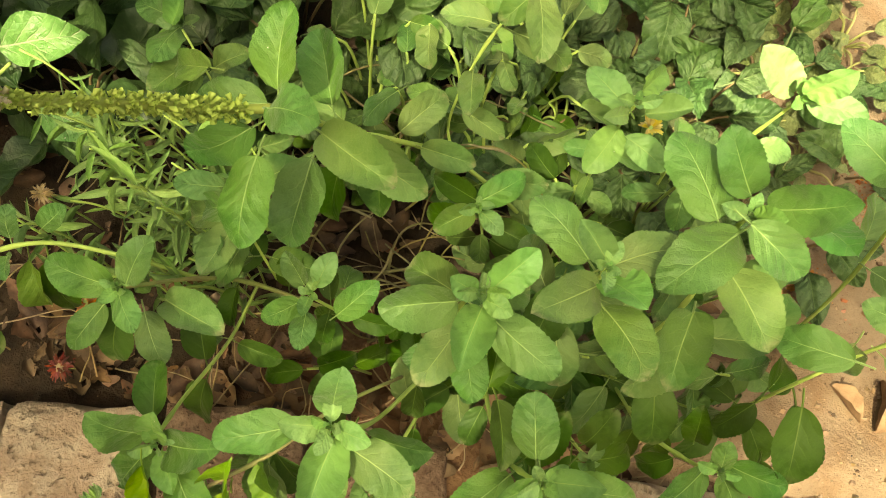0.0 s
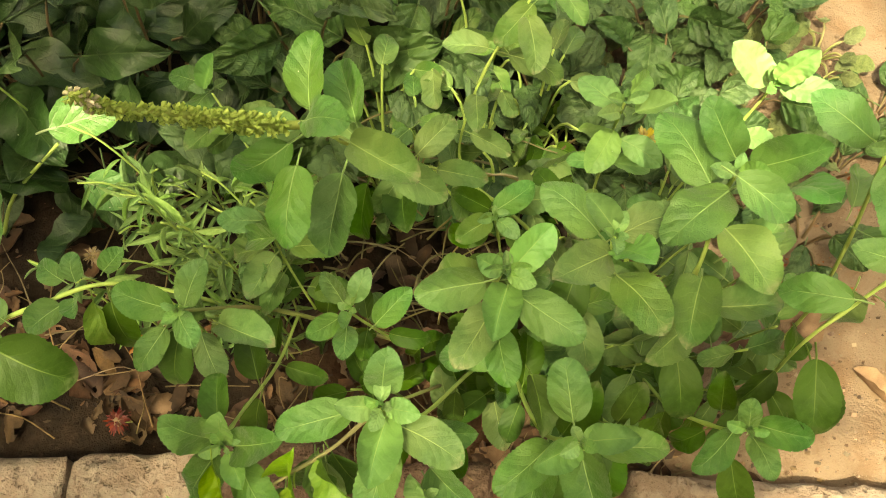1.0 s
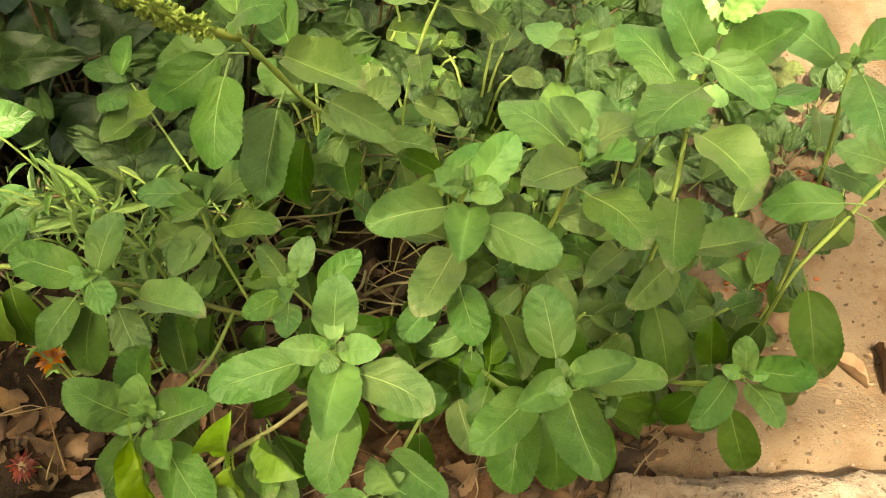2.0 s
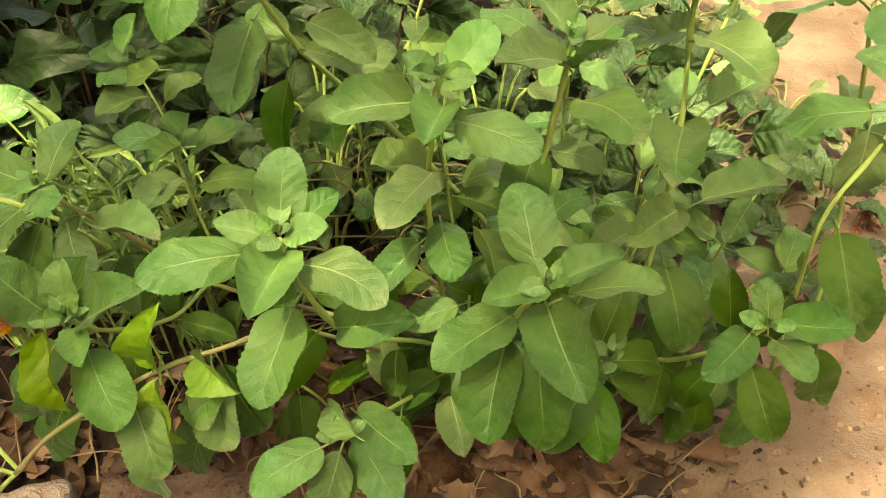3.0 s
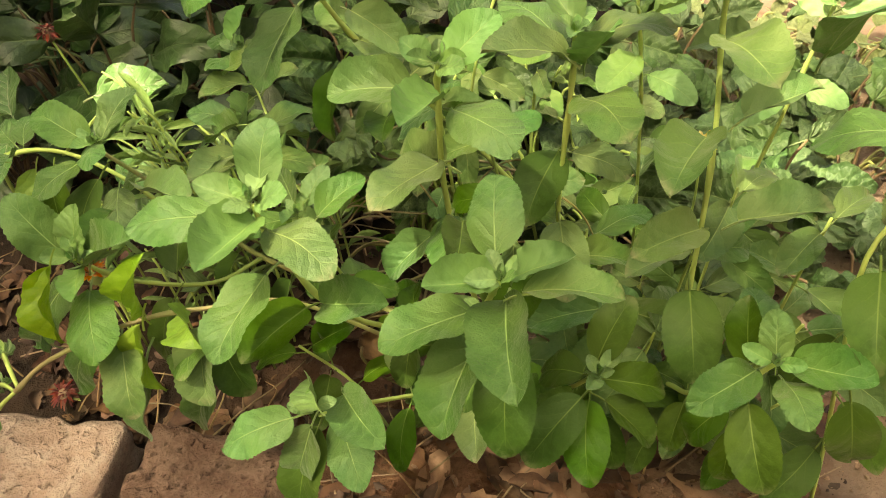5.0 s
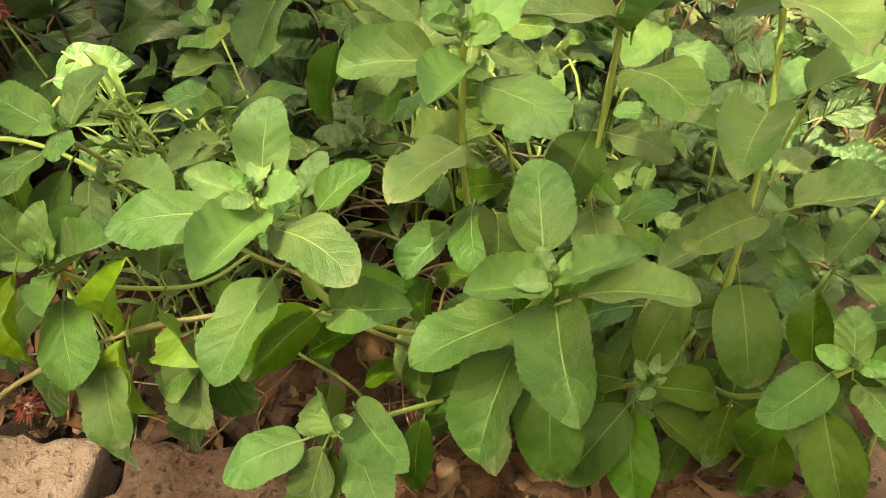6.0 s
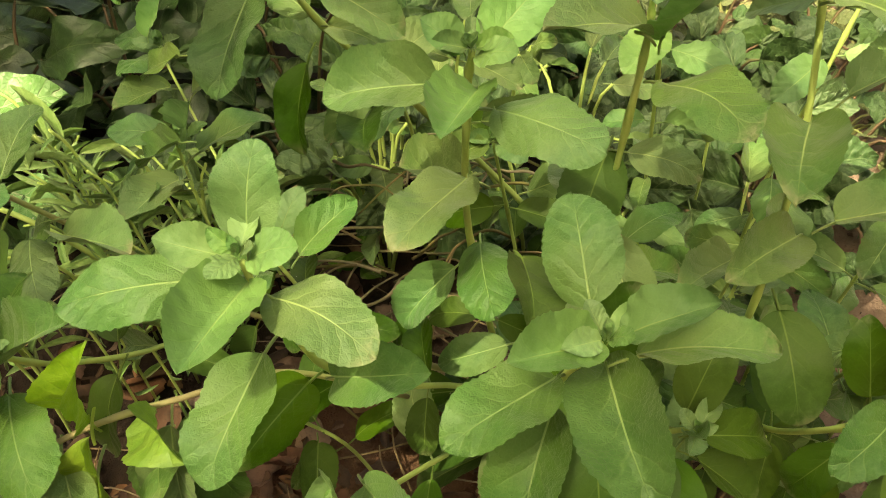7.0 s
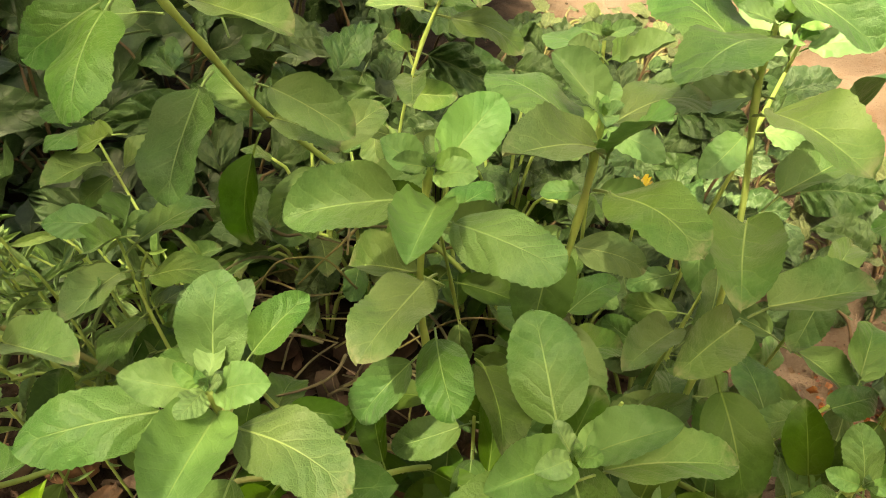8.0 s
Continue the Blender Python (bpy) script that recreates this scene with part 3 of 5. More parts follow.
leaf(s, (0.202, 0.100, 0.190), (0.196, 0.074, 0.172), 0.6, 0, "shaded")
leaf(s, (0.208, 0.098, 0.192), (0.231, 0.096, 0.186), 0.55, 0, "olive")
bud(s, (0.208, 0.090, 0.247))
pairs(s, C5, (0.3, 0.42, 0.55, 0.68), 0.029, "olive", droop=0.6, turn=0.5)

# low branches of the same bush
B1 = [(0.186, 0.112, 0.03), (0.160, 0.075, 0.09), (0.136, 0.030, 0.150), (0.1235, 0.017, 0.195), (0.1205, 0.0155, 0.214)]
s = stem(centre, B1, 0.0022, 0.0015, knots=(0.6, 0.8))
leaf(s, (0.120, 0.021, 0.215), (0.121, 0.035, 0.235), 0.64, 11, "basil")
leaf(s, (0.119, 0.015, 0.215), (0.102, 0.012, 0.222), 0.57, 1, "young")
leaf(s, (0.122, 0.015, 0.215), (0.138, 0.012, 0.225), 0.55, -2, "young")
leaf(s, (0.108, 0.014, 0.207), (0.077, 0.002, 0.205), 0.51, -3, "basil")
leaf(s, (0.123, 0.012, 0.211), (0.120, -0.018, 0.215), 0.57, -10, "young", "pale green basil leaf")
leaf(s, (0.128, 0.010, 0.210), (0.157, -0.002, 0.207), 0.56, -19, "olive")
leaf(s, (0.124, 0.007, 0.191), (0.119, -0.024, 0.178), 0.54, 8, "basil")
leaf(s, (0.126, 0.021, 0.160), (0.115, -0.009, 0.158), 0.56, -4, "shaded")
leaf(s, (0.135, 0.020, 0.166), (0.163, 0.018, 0.177), 0.56, 3, "basil")
bud(s, (0.1205, 0.0155, 0.2165))
pairs(s, B1, (0.32, 0.48), 0.028, droop=0.35)

B2 = [(0.192, 0.112, 0.02), (0.186, 0.070, 0.09), (0.192, 0.028, 0.160), (0.200, 0.016, 0.192), (0.204, 0.014, 0.203)]
s = stem(centre, B2, 0.0022, 0.0015, knots=(0.7, 0.85))
leaf(s, (0.201, 0.021, 0.207), (0.194, 0.045, 0.219), 0.65, -12, "basil")
leaf(s, (0.204, 0.012, 0.205), (0.185, -0.001, 0.211), 0.55, 6, "young")
leaf(s, (0.208, 0.014, 0.206), (0.227, 0.015, 0.220), 0.52, -19, "young")
leaf(s, (0.212, 0.012, 0.203), (0.242, 0.015, 0.206), 0.49, -27, "olive")
leaf(s, (0.195, 0.015, 0.187), (0.172, -0.009, 0.186), 0.53, 16, "basil")
leaf(s, (0.206, 0.015, 0.195), (0.219, -0.018, 0.189), 0.55, 13, "basil")
leaf(s, (0.195, 0.018, 0.169), (0.191, -0.012, 0.150), 0.57, 15, "basil")
leaf(s, (0.206, 0.018, 0.168), (0.212, -0.006, 0.140), 0.55, 0, "shaded")
leaf(s, (0.202, 0.024, 0.172), (0.214, 0.046, 0.190), 0.52, 0, "shaded")
leaf(s, (0.205, 0.038, 0.126), (0.214, 0.014, 0.132), 0.53, 2, "shaded")
bud(s, (0.205, 0.013, 0.206))
pairs(s, B2, (0.34, 0.52), 0.028, droop=0.35)

B2b = [(0.196, 0.112, 0.02), (0.216, 0.075, 0.075), (0.229, 0.045, 0.125), (0.235, 0.034, 0.145)]
s = stem(centre, B2b, 0.0020, 0.0013, knots=(0.7,))
leaf(s, (0.232, 0.036, 0.125), (0.239, 0.009, 0.109), 0.56, 13, "shaded")
leaf(s, (0.237, 0.033, 0.144), (0.258, 0.043, 0.132), 0.55, -9, "shaded")
leaf(s, (0.228, 0.042, 0.132), (0.210, 0.052, 0.113), 0.55, 5, "shaded")
leaf(s, (0.233, 0.040, 0.145), (0.241, 0.056, 0.165), 0.55, -4, "shaded")
leaf(s, (0.238, 0.034, 0.130), (0.257, 0.030, 0.114), 0.53, -28, "shaded")
leaf(s, (0.230, 0.030, 0.134), (0.214, 0.010, 0.112), 0.52, 0, "shaded")
leaf(s, (0.235, 0.031, 0.146), (0.236, 0.024, 0.156), 0.6, 0, "young")
bud(s, (0.235, 0.032, 0.147), 0.005)
pairs(s, B2b, (0.4, 0.62), 0.027, droop=0.35)

B3 = [(0.250, 0.108, 0.025), (0.258, 0.086, 0.080), (0.268, 0.060, 0.112), (0.282, 0.043, 0.146), (0.290, 0.038, 0.166)]
s = stem(centre, B3, 0.0022, 0.0014, knots=(0.7, 0.86))
leaf(s, (0.290, 0.038, 0.166), (0.287, 0.050, 0.179), 0.59, -10, "basil")
leaf(s, (0.284, 0.052, 0.147), (0.280, 0.066, 0.167), 0.56, -28, "shaded")
leaf(s, (0.285, 0.038, 0.161), (0.266, 0.017, 0.158), 0.51, 5, "basil")
leaf(s, (0.296, 0.042, 0.163), (0.320, 0.037, 0.169), 0.59, -4, "basil")
leaf(s, (0.294, 0.038, 0.159), (0.302, 0.016, 0.163), 0.55, 0, "basil")
leaf(s, (0.284, 0.026, 0.158), (0.294, 0.006, 0.139), 0.56, 15, "shaded")
leaf(s, (0.288, 0.064, 0.089), (0.289, 0.056, 0.064), 0.54, 1, "shaded")
leaf(s, (0.281, 0.045, 0.130), (0.270, 0.042, 0.107), 0.53, 11, "shaded")
leaf(s, (0.320, 0.051, 0.139), (0.328, 0.050, 0.108), 0.57, 13, "shaded")
bud(s, (0.290, 0.038, 0.166), 0.005)
pairs(s, B3, (0.42, 0.6), 0.028, droop=0.45)

B4 = [(0.182, 0.112, 0.015), (0.160, 0.060, 0.07), (0.145, 0.012, 0.118), (0.140, -0.006, 0.134)]
s = stem(centre, B4, 0.0020, 0.0013, knots=(0.8,))
leaf(s, (0.133, -0.012, 0.138), (0.109, -0.026, 0.127), 0.55, 6, "basil")
leaf(s, (0.142, 0.009, 0.128), (0.167, -0.009, 0.129), 0.57, 2, "basil")
leaf(s, (0.142, 0.002, 0.122), (0.161, -0.020, 0.113), 0.57, -3, "basil")
leaf(s, (0.139, -0.011, 0.134), (0.133, -0.019, 0.108), 0.55, -4, "basil")
leaf(s, (0.146, -0.013, 0.149), (0.133, 0.002, 0.143), 0.53, -24, "young")
leaf(s, (0.138, -0.006, 0.126), (0.134, -0.026, 0.096), 0.5, 0, "shaded")
bud(s, (0.140, -0.008, 0.141), 0.005)
pairs(s, B4, (0.4, 0.62), 0.027, droop=0.3)

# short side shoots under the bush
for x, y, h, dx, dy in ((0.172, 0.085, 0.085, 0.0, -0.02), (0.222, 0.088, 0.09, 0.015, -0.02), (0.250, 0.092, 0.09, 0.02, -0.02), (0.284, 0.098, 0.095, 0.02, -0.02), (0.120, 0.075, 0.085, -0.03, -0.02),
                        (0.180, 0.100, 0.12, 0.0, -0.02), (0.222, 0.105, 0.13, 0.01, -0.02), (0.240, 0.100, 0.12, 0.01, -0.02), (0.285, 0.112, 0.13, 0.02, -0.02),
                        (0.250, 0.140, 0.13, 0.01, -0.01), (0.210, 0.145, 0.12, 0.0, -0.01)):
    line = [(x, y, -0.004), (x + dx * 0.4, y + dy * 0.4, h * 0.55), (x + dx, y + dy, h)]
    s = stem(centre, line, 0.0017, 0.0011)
    # the lowest shoots take the leaf copy darkened for shade
    pairs(s, line, (0.55, 0.75, 0.96), 0.029, "shaded" if h < 0.1 else "basil", droop=0.25, turn=rng.uniform(0, 1.5))

tall = basil("tall holy basil stems with olive green leaves and young tips")
C8 = [(0.252, 0.114, -0.004), (0.258, 0.106, 0.08), (0.260, 0.102, 0.141), (0.258, 0.106, 0.200), (0.253, 0.114, 0.242), (0.253, 0.116, 0.262)]
s = stem(tall, C8, 0.0023, 0.0014, knots=(0.35, 0.55, 0.78, 0.9))
leaf(s, (0.246, 0.117, 0.253), (0.225, 0.148, 0.256), 0.56, 6, "basil")
leaf(s, (0.255, 0.127, 0.259), (0.238, 0.143, 0.277), 0.57, -10, "basil")
leaf(s, (0.262, 0.121, 0.263), (0.282, 0.118, 0.288), 0.56, -5, "basil")
leaf(s, (0.248, 0.107, 0.277), (0.272, 0.096, 0.267), 0.56, 3, "basil")
leaf(s, (0.251, 0.110, 0.262), (0.224, 0.080, 0.262), 0.54, 28, "basil")

leaf(s, (0.255, 0.102, 0.243), (0.273, 0.073, 0.245), 0.61, -6, "olive")
leaf(s, (0.255, 0.093, 0.211), (0.248, 0.058, 0.211), 0.56, 13, "olive")
leaf(s, (0.266, 0.105, 0.213), (0.290, 0.119, 0.220), 0.53, -20, "olive")
leaf(s, (0.272, 0.095, 0.175), (0.303, 0.097, 0.185), 0.54, -20, "olive")
leaf(s, (0.259, 0.083, 0.178), (0.238, 0.061, 0.178), 0.53, -4, "olive")
leaf(s, (0.260, 0.077, 0.152), (0.268, 0.049, 0.132), 0.59, 5, "shaded")
leaf(s, (0.255, 0.116, 0.264), (0.262, 0.112, 0.276), 0.6, 0, "young")
bud(s, (0.254, 0.117, 0.262))
pairs(s, C8, (0.22, 0.33, 0.45), 0.031, "olive", droop=0.6, turn=0.4)

CR = [(0.337, 0.088, -0.004), (0.331, 0.086, 0.05), (0.321, 0.082, 0.12), (0.314, 0.081, 0.180), (0.326, 0.091, 0.207), (0.332, 0.095, 0.228), (0.338, 0.098, 0.236)]
s = stem(tall, CR, 0.0018, 0.0013, knots=(0.62, 0.8))
leaf(s, (0.317, 0.071, 0.184), (0.319, 0.039, 0.168), 0.57, 10, "shaded")
leaf(s, (0.312, 0.081, 0.233), (0.288, 0.090, 0.215), 0.55, 16, "basil")
leaf(s, (0.322, 0.094, 0.215), (0.322, 0.090, 0.187), 0.62, 0, "olive")
leaf(s, (0.320, 0.074, 0.172), (0.330, 0.044, 0.154), 0.55, 0, "shaded")
leaf(s, (0.333, 0.100, 0.236), (0.309, 0.102, 0.240), 0.56, 0, "basil")
leaf(s, (0.342, 0.098, 0.236), (0.358, 0.090, 0.244), 0.6, 0, "young")
leaf(s, (0.340, 0.103, 0.238), (0.352, 0.116, 0.252), 0.55, 0, "young")
leaf(s, (0.342, 0.092, 0.226), (0.368, 0.070, 0.220), 0.56, 0, "basil")
leaf(s, (0.340, 0.094, 0.206), (0.364, 0.086, 0.190), 0.52, 0, "olive")
bud(s, (0.338, 0.098, 0.237))
pairs(s, CR, (0.3, 0.45, 0.6), 0.032, droop=0.7, turn=0.8)

for x, y, h in ((0.300, 0.150, 0.150), (0.262, 0.160, 0.150), (0.318, 0.128, 0.115)):
    line = [(x, y, -0.004), (x + 0.004, y - 0.006, h * 0.55), (x + 0.010, y - 0.014, h)]
    s = stem(tall, line, 0.0016, 0.0011)
    pairs(s, line, (0.5, 0.72, 0.97), 0.031, "olive", droop=0.3, turn=rng.uniform(0, 1.5))

CF = [(0.378, 0.150, -0.004), (0.366, 0.146, 0.08), (0.350, 0.148, 0.160), (0.334, 0.157, 0.233)]
s = stem(tall, CF, 0.0024, 0.0015, knots=(0.7,))
leaf(s, (0.331, 0.164, 0.231), (0.298, 0.180, 0.240), 0.56, 0, "basil")
leaf(s, (0.336, 0.150, 0.236), (0.341, 0.112, 0.226), 0.62, 0, "basil")
leaf(s, (0.338, 0.160, 0.236), (0.358, 0.180, 0.238), 0.62, 0, "basil")
leaf(s, (0.289, 0.137, 0.223), (0.301, 0.115, 0.252), 0.56, -32, "basil")
leaf(s, (0.348, 0.144, 0.180), (0.372, 0.136, 0.172), 0.56, 0, "basil")
leaf(s, (0.344, 0.158, 0.180), (0.352, 0.186, 0.176), 0.56, 0, "olive")
bud(s, (0.334, 0.157, 0.236))

back_row = basil("thin holy basil shoots with sunlit tips behind the bush")
C9 = [(0.228, 0.212, -0.004), (0.224, 0.204, 0.10), (0.220, 0.195, 0.17), (0.216, 0.178, 0.220)]
s = stem(back_row, C9, 0.0018, 0.0012, knots=(0.6, 0.8))
leaf(s, (0.216, 0.179, 0.214), (0.195, 0.199, 0.209), 0.56, 15, "young")
leaf(s, (0.224, 0.182, 0.209), (0.243, 0.185, 0.218), 0.56, -21, "young")
leaf(s, (0.222, 0.196, 0.203), (0.233, 0.215, 0.199), 0.53, 26, "young")
leaf(s, (0.214, 0.174, 0.218), (0.202, 0.166, 0.224), 0.5, 0, "young")
leaf(s, (0.218, 0.186, 0.185), (0.206, 0.162, 0.178), 0.6, 0, "young")
leaf(s, (0.224, 0.188, 0.175), (0.248, 0.178, 0.168), 0.56, 0, "young")
bud(s, (0.216, 0.178, 0.222), 0.005)
pairs(s, C9, (0.3, 0.45, 0.6), 0.024, "young", droop=0.4)
CS = [(0.278, 0.222, -0.004), (0.280, 0.214, 0.09), (0.288, 0.210, 0.150), (0.296, 0.210, 0.206)]
s = stem(back_row, CS, 0.0020, 0.0013, knots=(0.55, 0.8))
# young-leaf colour here also paints in sunlight on these tips
leaf(s, (0.297, 0.219, 0.197), (0.272, 0.227, 0.216), 0.57, -2, "young")
leaf(s, (0.294, 0.207, 0.215), (0.305, 0.207, 0.240), 0.54, 16, "young")
leaf(s, (0.263, 0.138, 0.227), (0.242, 0.152, 0.211), 0.55, 6, "young")
leaf(s, (0.299, 0.209, 0.206), (0.326, 0.204, 0.212), 0.50, 0, "young")
leaf(s, (0.292, 0.204, 0.168), (0.314, 0.206, 0.160), 0.56, 0, "young")
leaf(s, (0.284, 0.204, 0.165), (0.266, 0.186, 0.155), 0.56, 0, "young")
bud(s, (0.296, 0.210, 0.208))
pairs(s, CS, (0.35, 0.5), 0.028, "basil", droop=0.4)
C87 = [(0.176, 0.178, -0.004), (0.168, 0.160, 0.08), (0.160, 0.141, 0.158)]
s = stem(back_row, C87, 0.0017, 0.0011, knots=(0.7,))
leaf(s, (0.160, 0.143, 0.159), (0.180, 0.161, 0.162), 0.54, 0, "basil")
leaf(s, (0.158, 0.137, 0.160), (0.141, 0.124, 0.156), 0.62, 0, "olive")
leaf(s, (0.157, 0.144, 0.159), (0.135, 0.148, 0.168), 0.5, 0, "shaded")
leaf(s, (0.162, 0.138, 0.159), (0.175, 0.128, 0.160), 0.6, 0, "young")
bud(s, (0.160, 0.140, 0.160), 0.005)
pairs(s, C87, (0.35, 0.55, 0.75), 0.025, droop=0.5)

# sprawling branches to the left
left = basil("sprawling holy basil with long low branches and leafy tips")
BL = [(0.178, 0.112, -0.004), (0.160, 0.095, 0.065), (0.128, 0.085, 0.089), (0.054, 0.091, 0.101), (0.034, 0.078, 0.140), (0.018, 0.056, 0.186)]
s = stem(left, BL, 0.0028, 0.0014, BRANCH, knots=(0.35, 0.62, 0.8))
leaf(s, (0.015, 0.054, 0.192), (-0.011, 0.057, 0.201), 0.60, 7, "basil")
leaf(s, (0.018, 0.053, 0.192), (0.032, 0.037, 0.195), 0.55, -4, "basil")
leaf(s, (0.012, 0.047, 0.186), (0.002, 0.027, 0.178), 0.57, 1, "basil")
leaf(s, (0.021, 0.056, 0.194), (0.029, 0.075, 0.207), 0.57, 0, "basil")
leaf(s, (0.031, 0.058, 0.168), (0.062, 0.048, 0.174), 0.53, -32, "olive", "olive basil leaf with a small hole")
leaf(s, (0.025, 0.050, 0.173), (0.038, 0.030, 0.165), 0.57, -11, "basil")
leaf(s, (0.022, 0.064, 0.168), (0.004, 0.072, 0.150), 0.52, 0, "basil")
leaf(s, (0.016, 0.050, 0.176), (0.012, 0.030, 0.150), 0.56, 0, "shaded")
bud(s, (0.018, 0.054, 0.192), 0.006)
pairs(s, BL, (0.4, 0.5, 0.6, 0.7), 0.026, droop=0.5)
BR7 = [(0.054, 0.091, 0.101), (0.052, 0.055, 0.118), (0.048, 0.018, 0.155), (0.051, -0.003, 0.188)]
s = stem(left, BR7, 0.0018, 0.0013, knots=(0.5, 0.8))
leaf(s, (0.046, -0.001, 0.185), (0.029, 0.000, 0.210), 0.56, 13, "basil")
leaf(s, (0.057, -0.003, 0.187), (0.081, -0.001, 0.204), 0.56, -13, "basil")
leaf(s, (0.055, -0.006, 0.187), (0.065, -0.021, 0.188), 0.56, -8, "young")
leaf(s, (0.052, -0.003, 0.187), (0.052, 0.007, 0.206), 0.56, 0, "young")
leaf(s, (0.059, -0.009, 0.180), (0.078, -0.032, 0.173), 0.56, -9, "basil")
leaf(s, (0.048, -0.006, 0.180), (0.034, -0.022, 0.156), 0.5, 0, "basil")
leaf(s, (0.051, -0.013, 0.194), (0.059, -0.027, 0.172), 0.46, 15, "lime", "yellowing curled leaf")
leaf(s, (0.046, 0.006, 0.182), (0.040, 0.030, 0.180), 0.56, 0, "shaded")
bud(s, (0.053, -0.004, 0.190), 0.006)
pairs(s, BR7, (0.3, 0.5), 0.026, droop=0.5)
BY = [(0.142, 0.060, 0.100), (0.115, 0.030, 0.150), (0.097, 0.005, 0.168), (0.078, -0.012, 0.173), (0.054, -0.032, 0.167), (0.043, -0.043, 0.158)]
s = stem(left, BY, 0.0017, 0.0013, BRANCH, knots=(0.3, 0.5, 0.72, 0.95))
for foot, top in (((0.043, -0.043, 0.158), (0.028, -0.038, 0.150)), ((0.043, -0.043, 0.158), (0.032, -0.050, 0.146)), ((0.044, -0.042, 0.158), (0.026, -0.030, 0.158))):
    green_head(s, foot, top)
leaf(s, (0.081, -0.011, 0.176), (0.085, -0.003, 0.200), 0.54, -12, "lime", "yellowing curled leaf")
leaf(s, (0.086, 0.005, 0.148), (0.099, -0.020, 0.156), 0.55, 3, "olive", "yellowing leaf")
leaf(s, (0.084, -0.015, 0.177), (0.088, -0.021, 0.148), 0.54, 32, "lime", "thin yellowing drooping leaf")
leaf(s, (0.074, -0.018, 0.168), (0.086, -0.036, 0.150), 0.55, 0, "olive")
leaf(s, (0.092, -0.001, 0.171), (0.111, -0.017, 0.176), 0.53, 32, "lime")
leaf(s, (0.094, 0.000, 0.162), (0.102, -0.018, 0.140), 0.52, 0, "olive")
leaf(s, (0.076, -0.014, 0.154), (0.079, -0.030, 0.125), 0.55, 27, "basil")
leaf(s, (0.037, -0.005, 0.140), (0.027, -0.013, 0.113), 0.55, -8, "basil")
leaf(s, (0.096, 0.004, 0.160), (0.110, -0.004, 0.132), 0.5, 0, "shaded")
leaf(s, (0.082, 0.006, 0.123), (0.075, -0.004, 0.095), 0.56, 1, "basil")
leaf(s, (0.046, -0.024, 0.162), (0.051, -0.025, 0.184), 0.55, 13, "basil")
BS = [(0.030, 0.085, 0.110), (0.000, 0.078, 0.150), (-0.032, 0.072, 0.166), (-0.062, 0.058, 0.163), (-0.105, 0.040, 0.145), (-0.150, 0.020, 0.10)]
s = stem(left, BS, 0.0019, 0.0017, knots=(0.5, 0.65))
for bx, by, bz, tx, ty, tz in ((-0.046, 0.070, 0.168, -0.050, 0.084, 0.174), (-0.044, 0.062, 0.168, -0.038, 0.050, 0.172), (-0.052, 0.070, 0.168, -0.066, 0.078, 0.170),
                              (-0.050, 0.058, 0.166, -0.062, 0.042, 0.166), (-0.078, 0.048, 0.160, -0.094, 0.058, 0.164), (-0.080, 0.042, 0.158, -0.086, 0.024, 0.156), (-0.034, 0.078, 0.168, -0.026, 0.090, 0.172)):
    leaf(s, (bx, by, bz), (tx, ty, tz), 0.75, 0, "basil")
leaf(s, (-0.038, 0.064, 0.160), (-0.030, 0.050, 0.138), 0.5, 0, "lime", "yellowing drooping leaf")
leaf(s, (-0.030, 0.066, 0.158), (-0.022, 0.052, 0.132), 0.6, 0, "shaded")
leaf(s, (-0.062, 0.026, 0.190), (-0.028, 0.021, 0.170), 0.80, 0, "shaded", "large round dark green leaf")
leaf(s, (-0.095, 0.034, 0.150), (-0.070, 0.016, 0.150), 0.8, 0, "shaded")
leaf(s, (0.038, 0.098, 0.156), (0.040, 0.080, 0.155), 0.9, 15, "variegated", "pale shiny folded leaf")
BT = [(0.110, 0.086, 0.092), (0.098, 0.082, 0.125), (0.090, 0.080, 0.146)]
s = stem(left, BT, 0.0016, 0.0012)
leaf(s, (0.106, 0.071, 0.158), (0.122, 0.089, 0.169), 0.54, 2, "basil")
leaf(s, (0.086, 0.076, 0.148), (0.070, 0.064, 0.146), 0.62, 0, "basil")
leaf(s, (0.090, 0.072, 0.148), (0.092, 0.052, 0.150), 0.62, 0, "basil")
leaf(s, (0.092, 0.084, 0.150), (0.098, 0.100, 0.162), 0.56, 0, "young")
leaf(s, (0.086, 0.084, 0.150), (0.074, 0.096, 0.158), 0.56, 0, "basil")
bud(s, (0.090, 0.080, 0.149), 0.006)
pairs(s, BT, (0.3, 0.6), 0.024, droop=0.5)
B32 = [(0.062, 0.098, 0.095), (0.048, 0.110, 0.130), (0.040, 0.119, 0.160)]
s = stem(left, B32, 0.0015, 0.0011)
leaf(s, (0.039, 0.119, 0.164), (0.015, 0.115, 0.166), 0.57, 8, "basil")
leaf(s, (0.047, 0.121, 0.156), (0.070, 0.143, 0.157), 0.56, -24, "olive")
leaf(s, (0.051, 0.106, 0.172), (0.031, 0.109, 0.156), 0.54, 12, "basil")
leaf(s, (0.042, 0.124, 0.158), (0.054, 0.115, 0.184), 0.57, 21, "young")
leaf(s, (0.047, 0.103, 0.156), (0.039, 0.075, 0.158), 0.55, 0, "olive")
bud(s, (0.043, 0.120, 0.162), 0.006)
pairs(s, B32, (0.3, 0.55, 0.75), 0.027, "olive", droop=0.3)
B25 = [(0.052, 0.150, 0.05), (0.012, 0.185, 0.10), (-0.018, 0.212, 0.140)]
s = stem(left, B25, 0.0015, 0.0011)
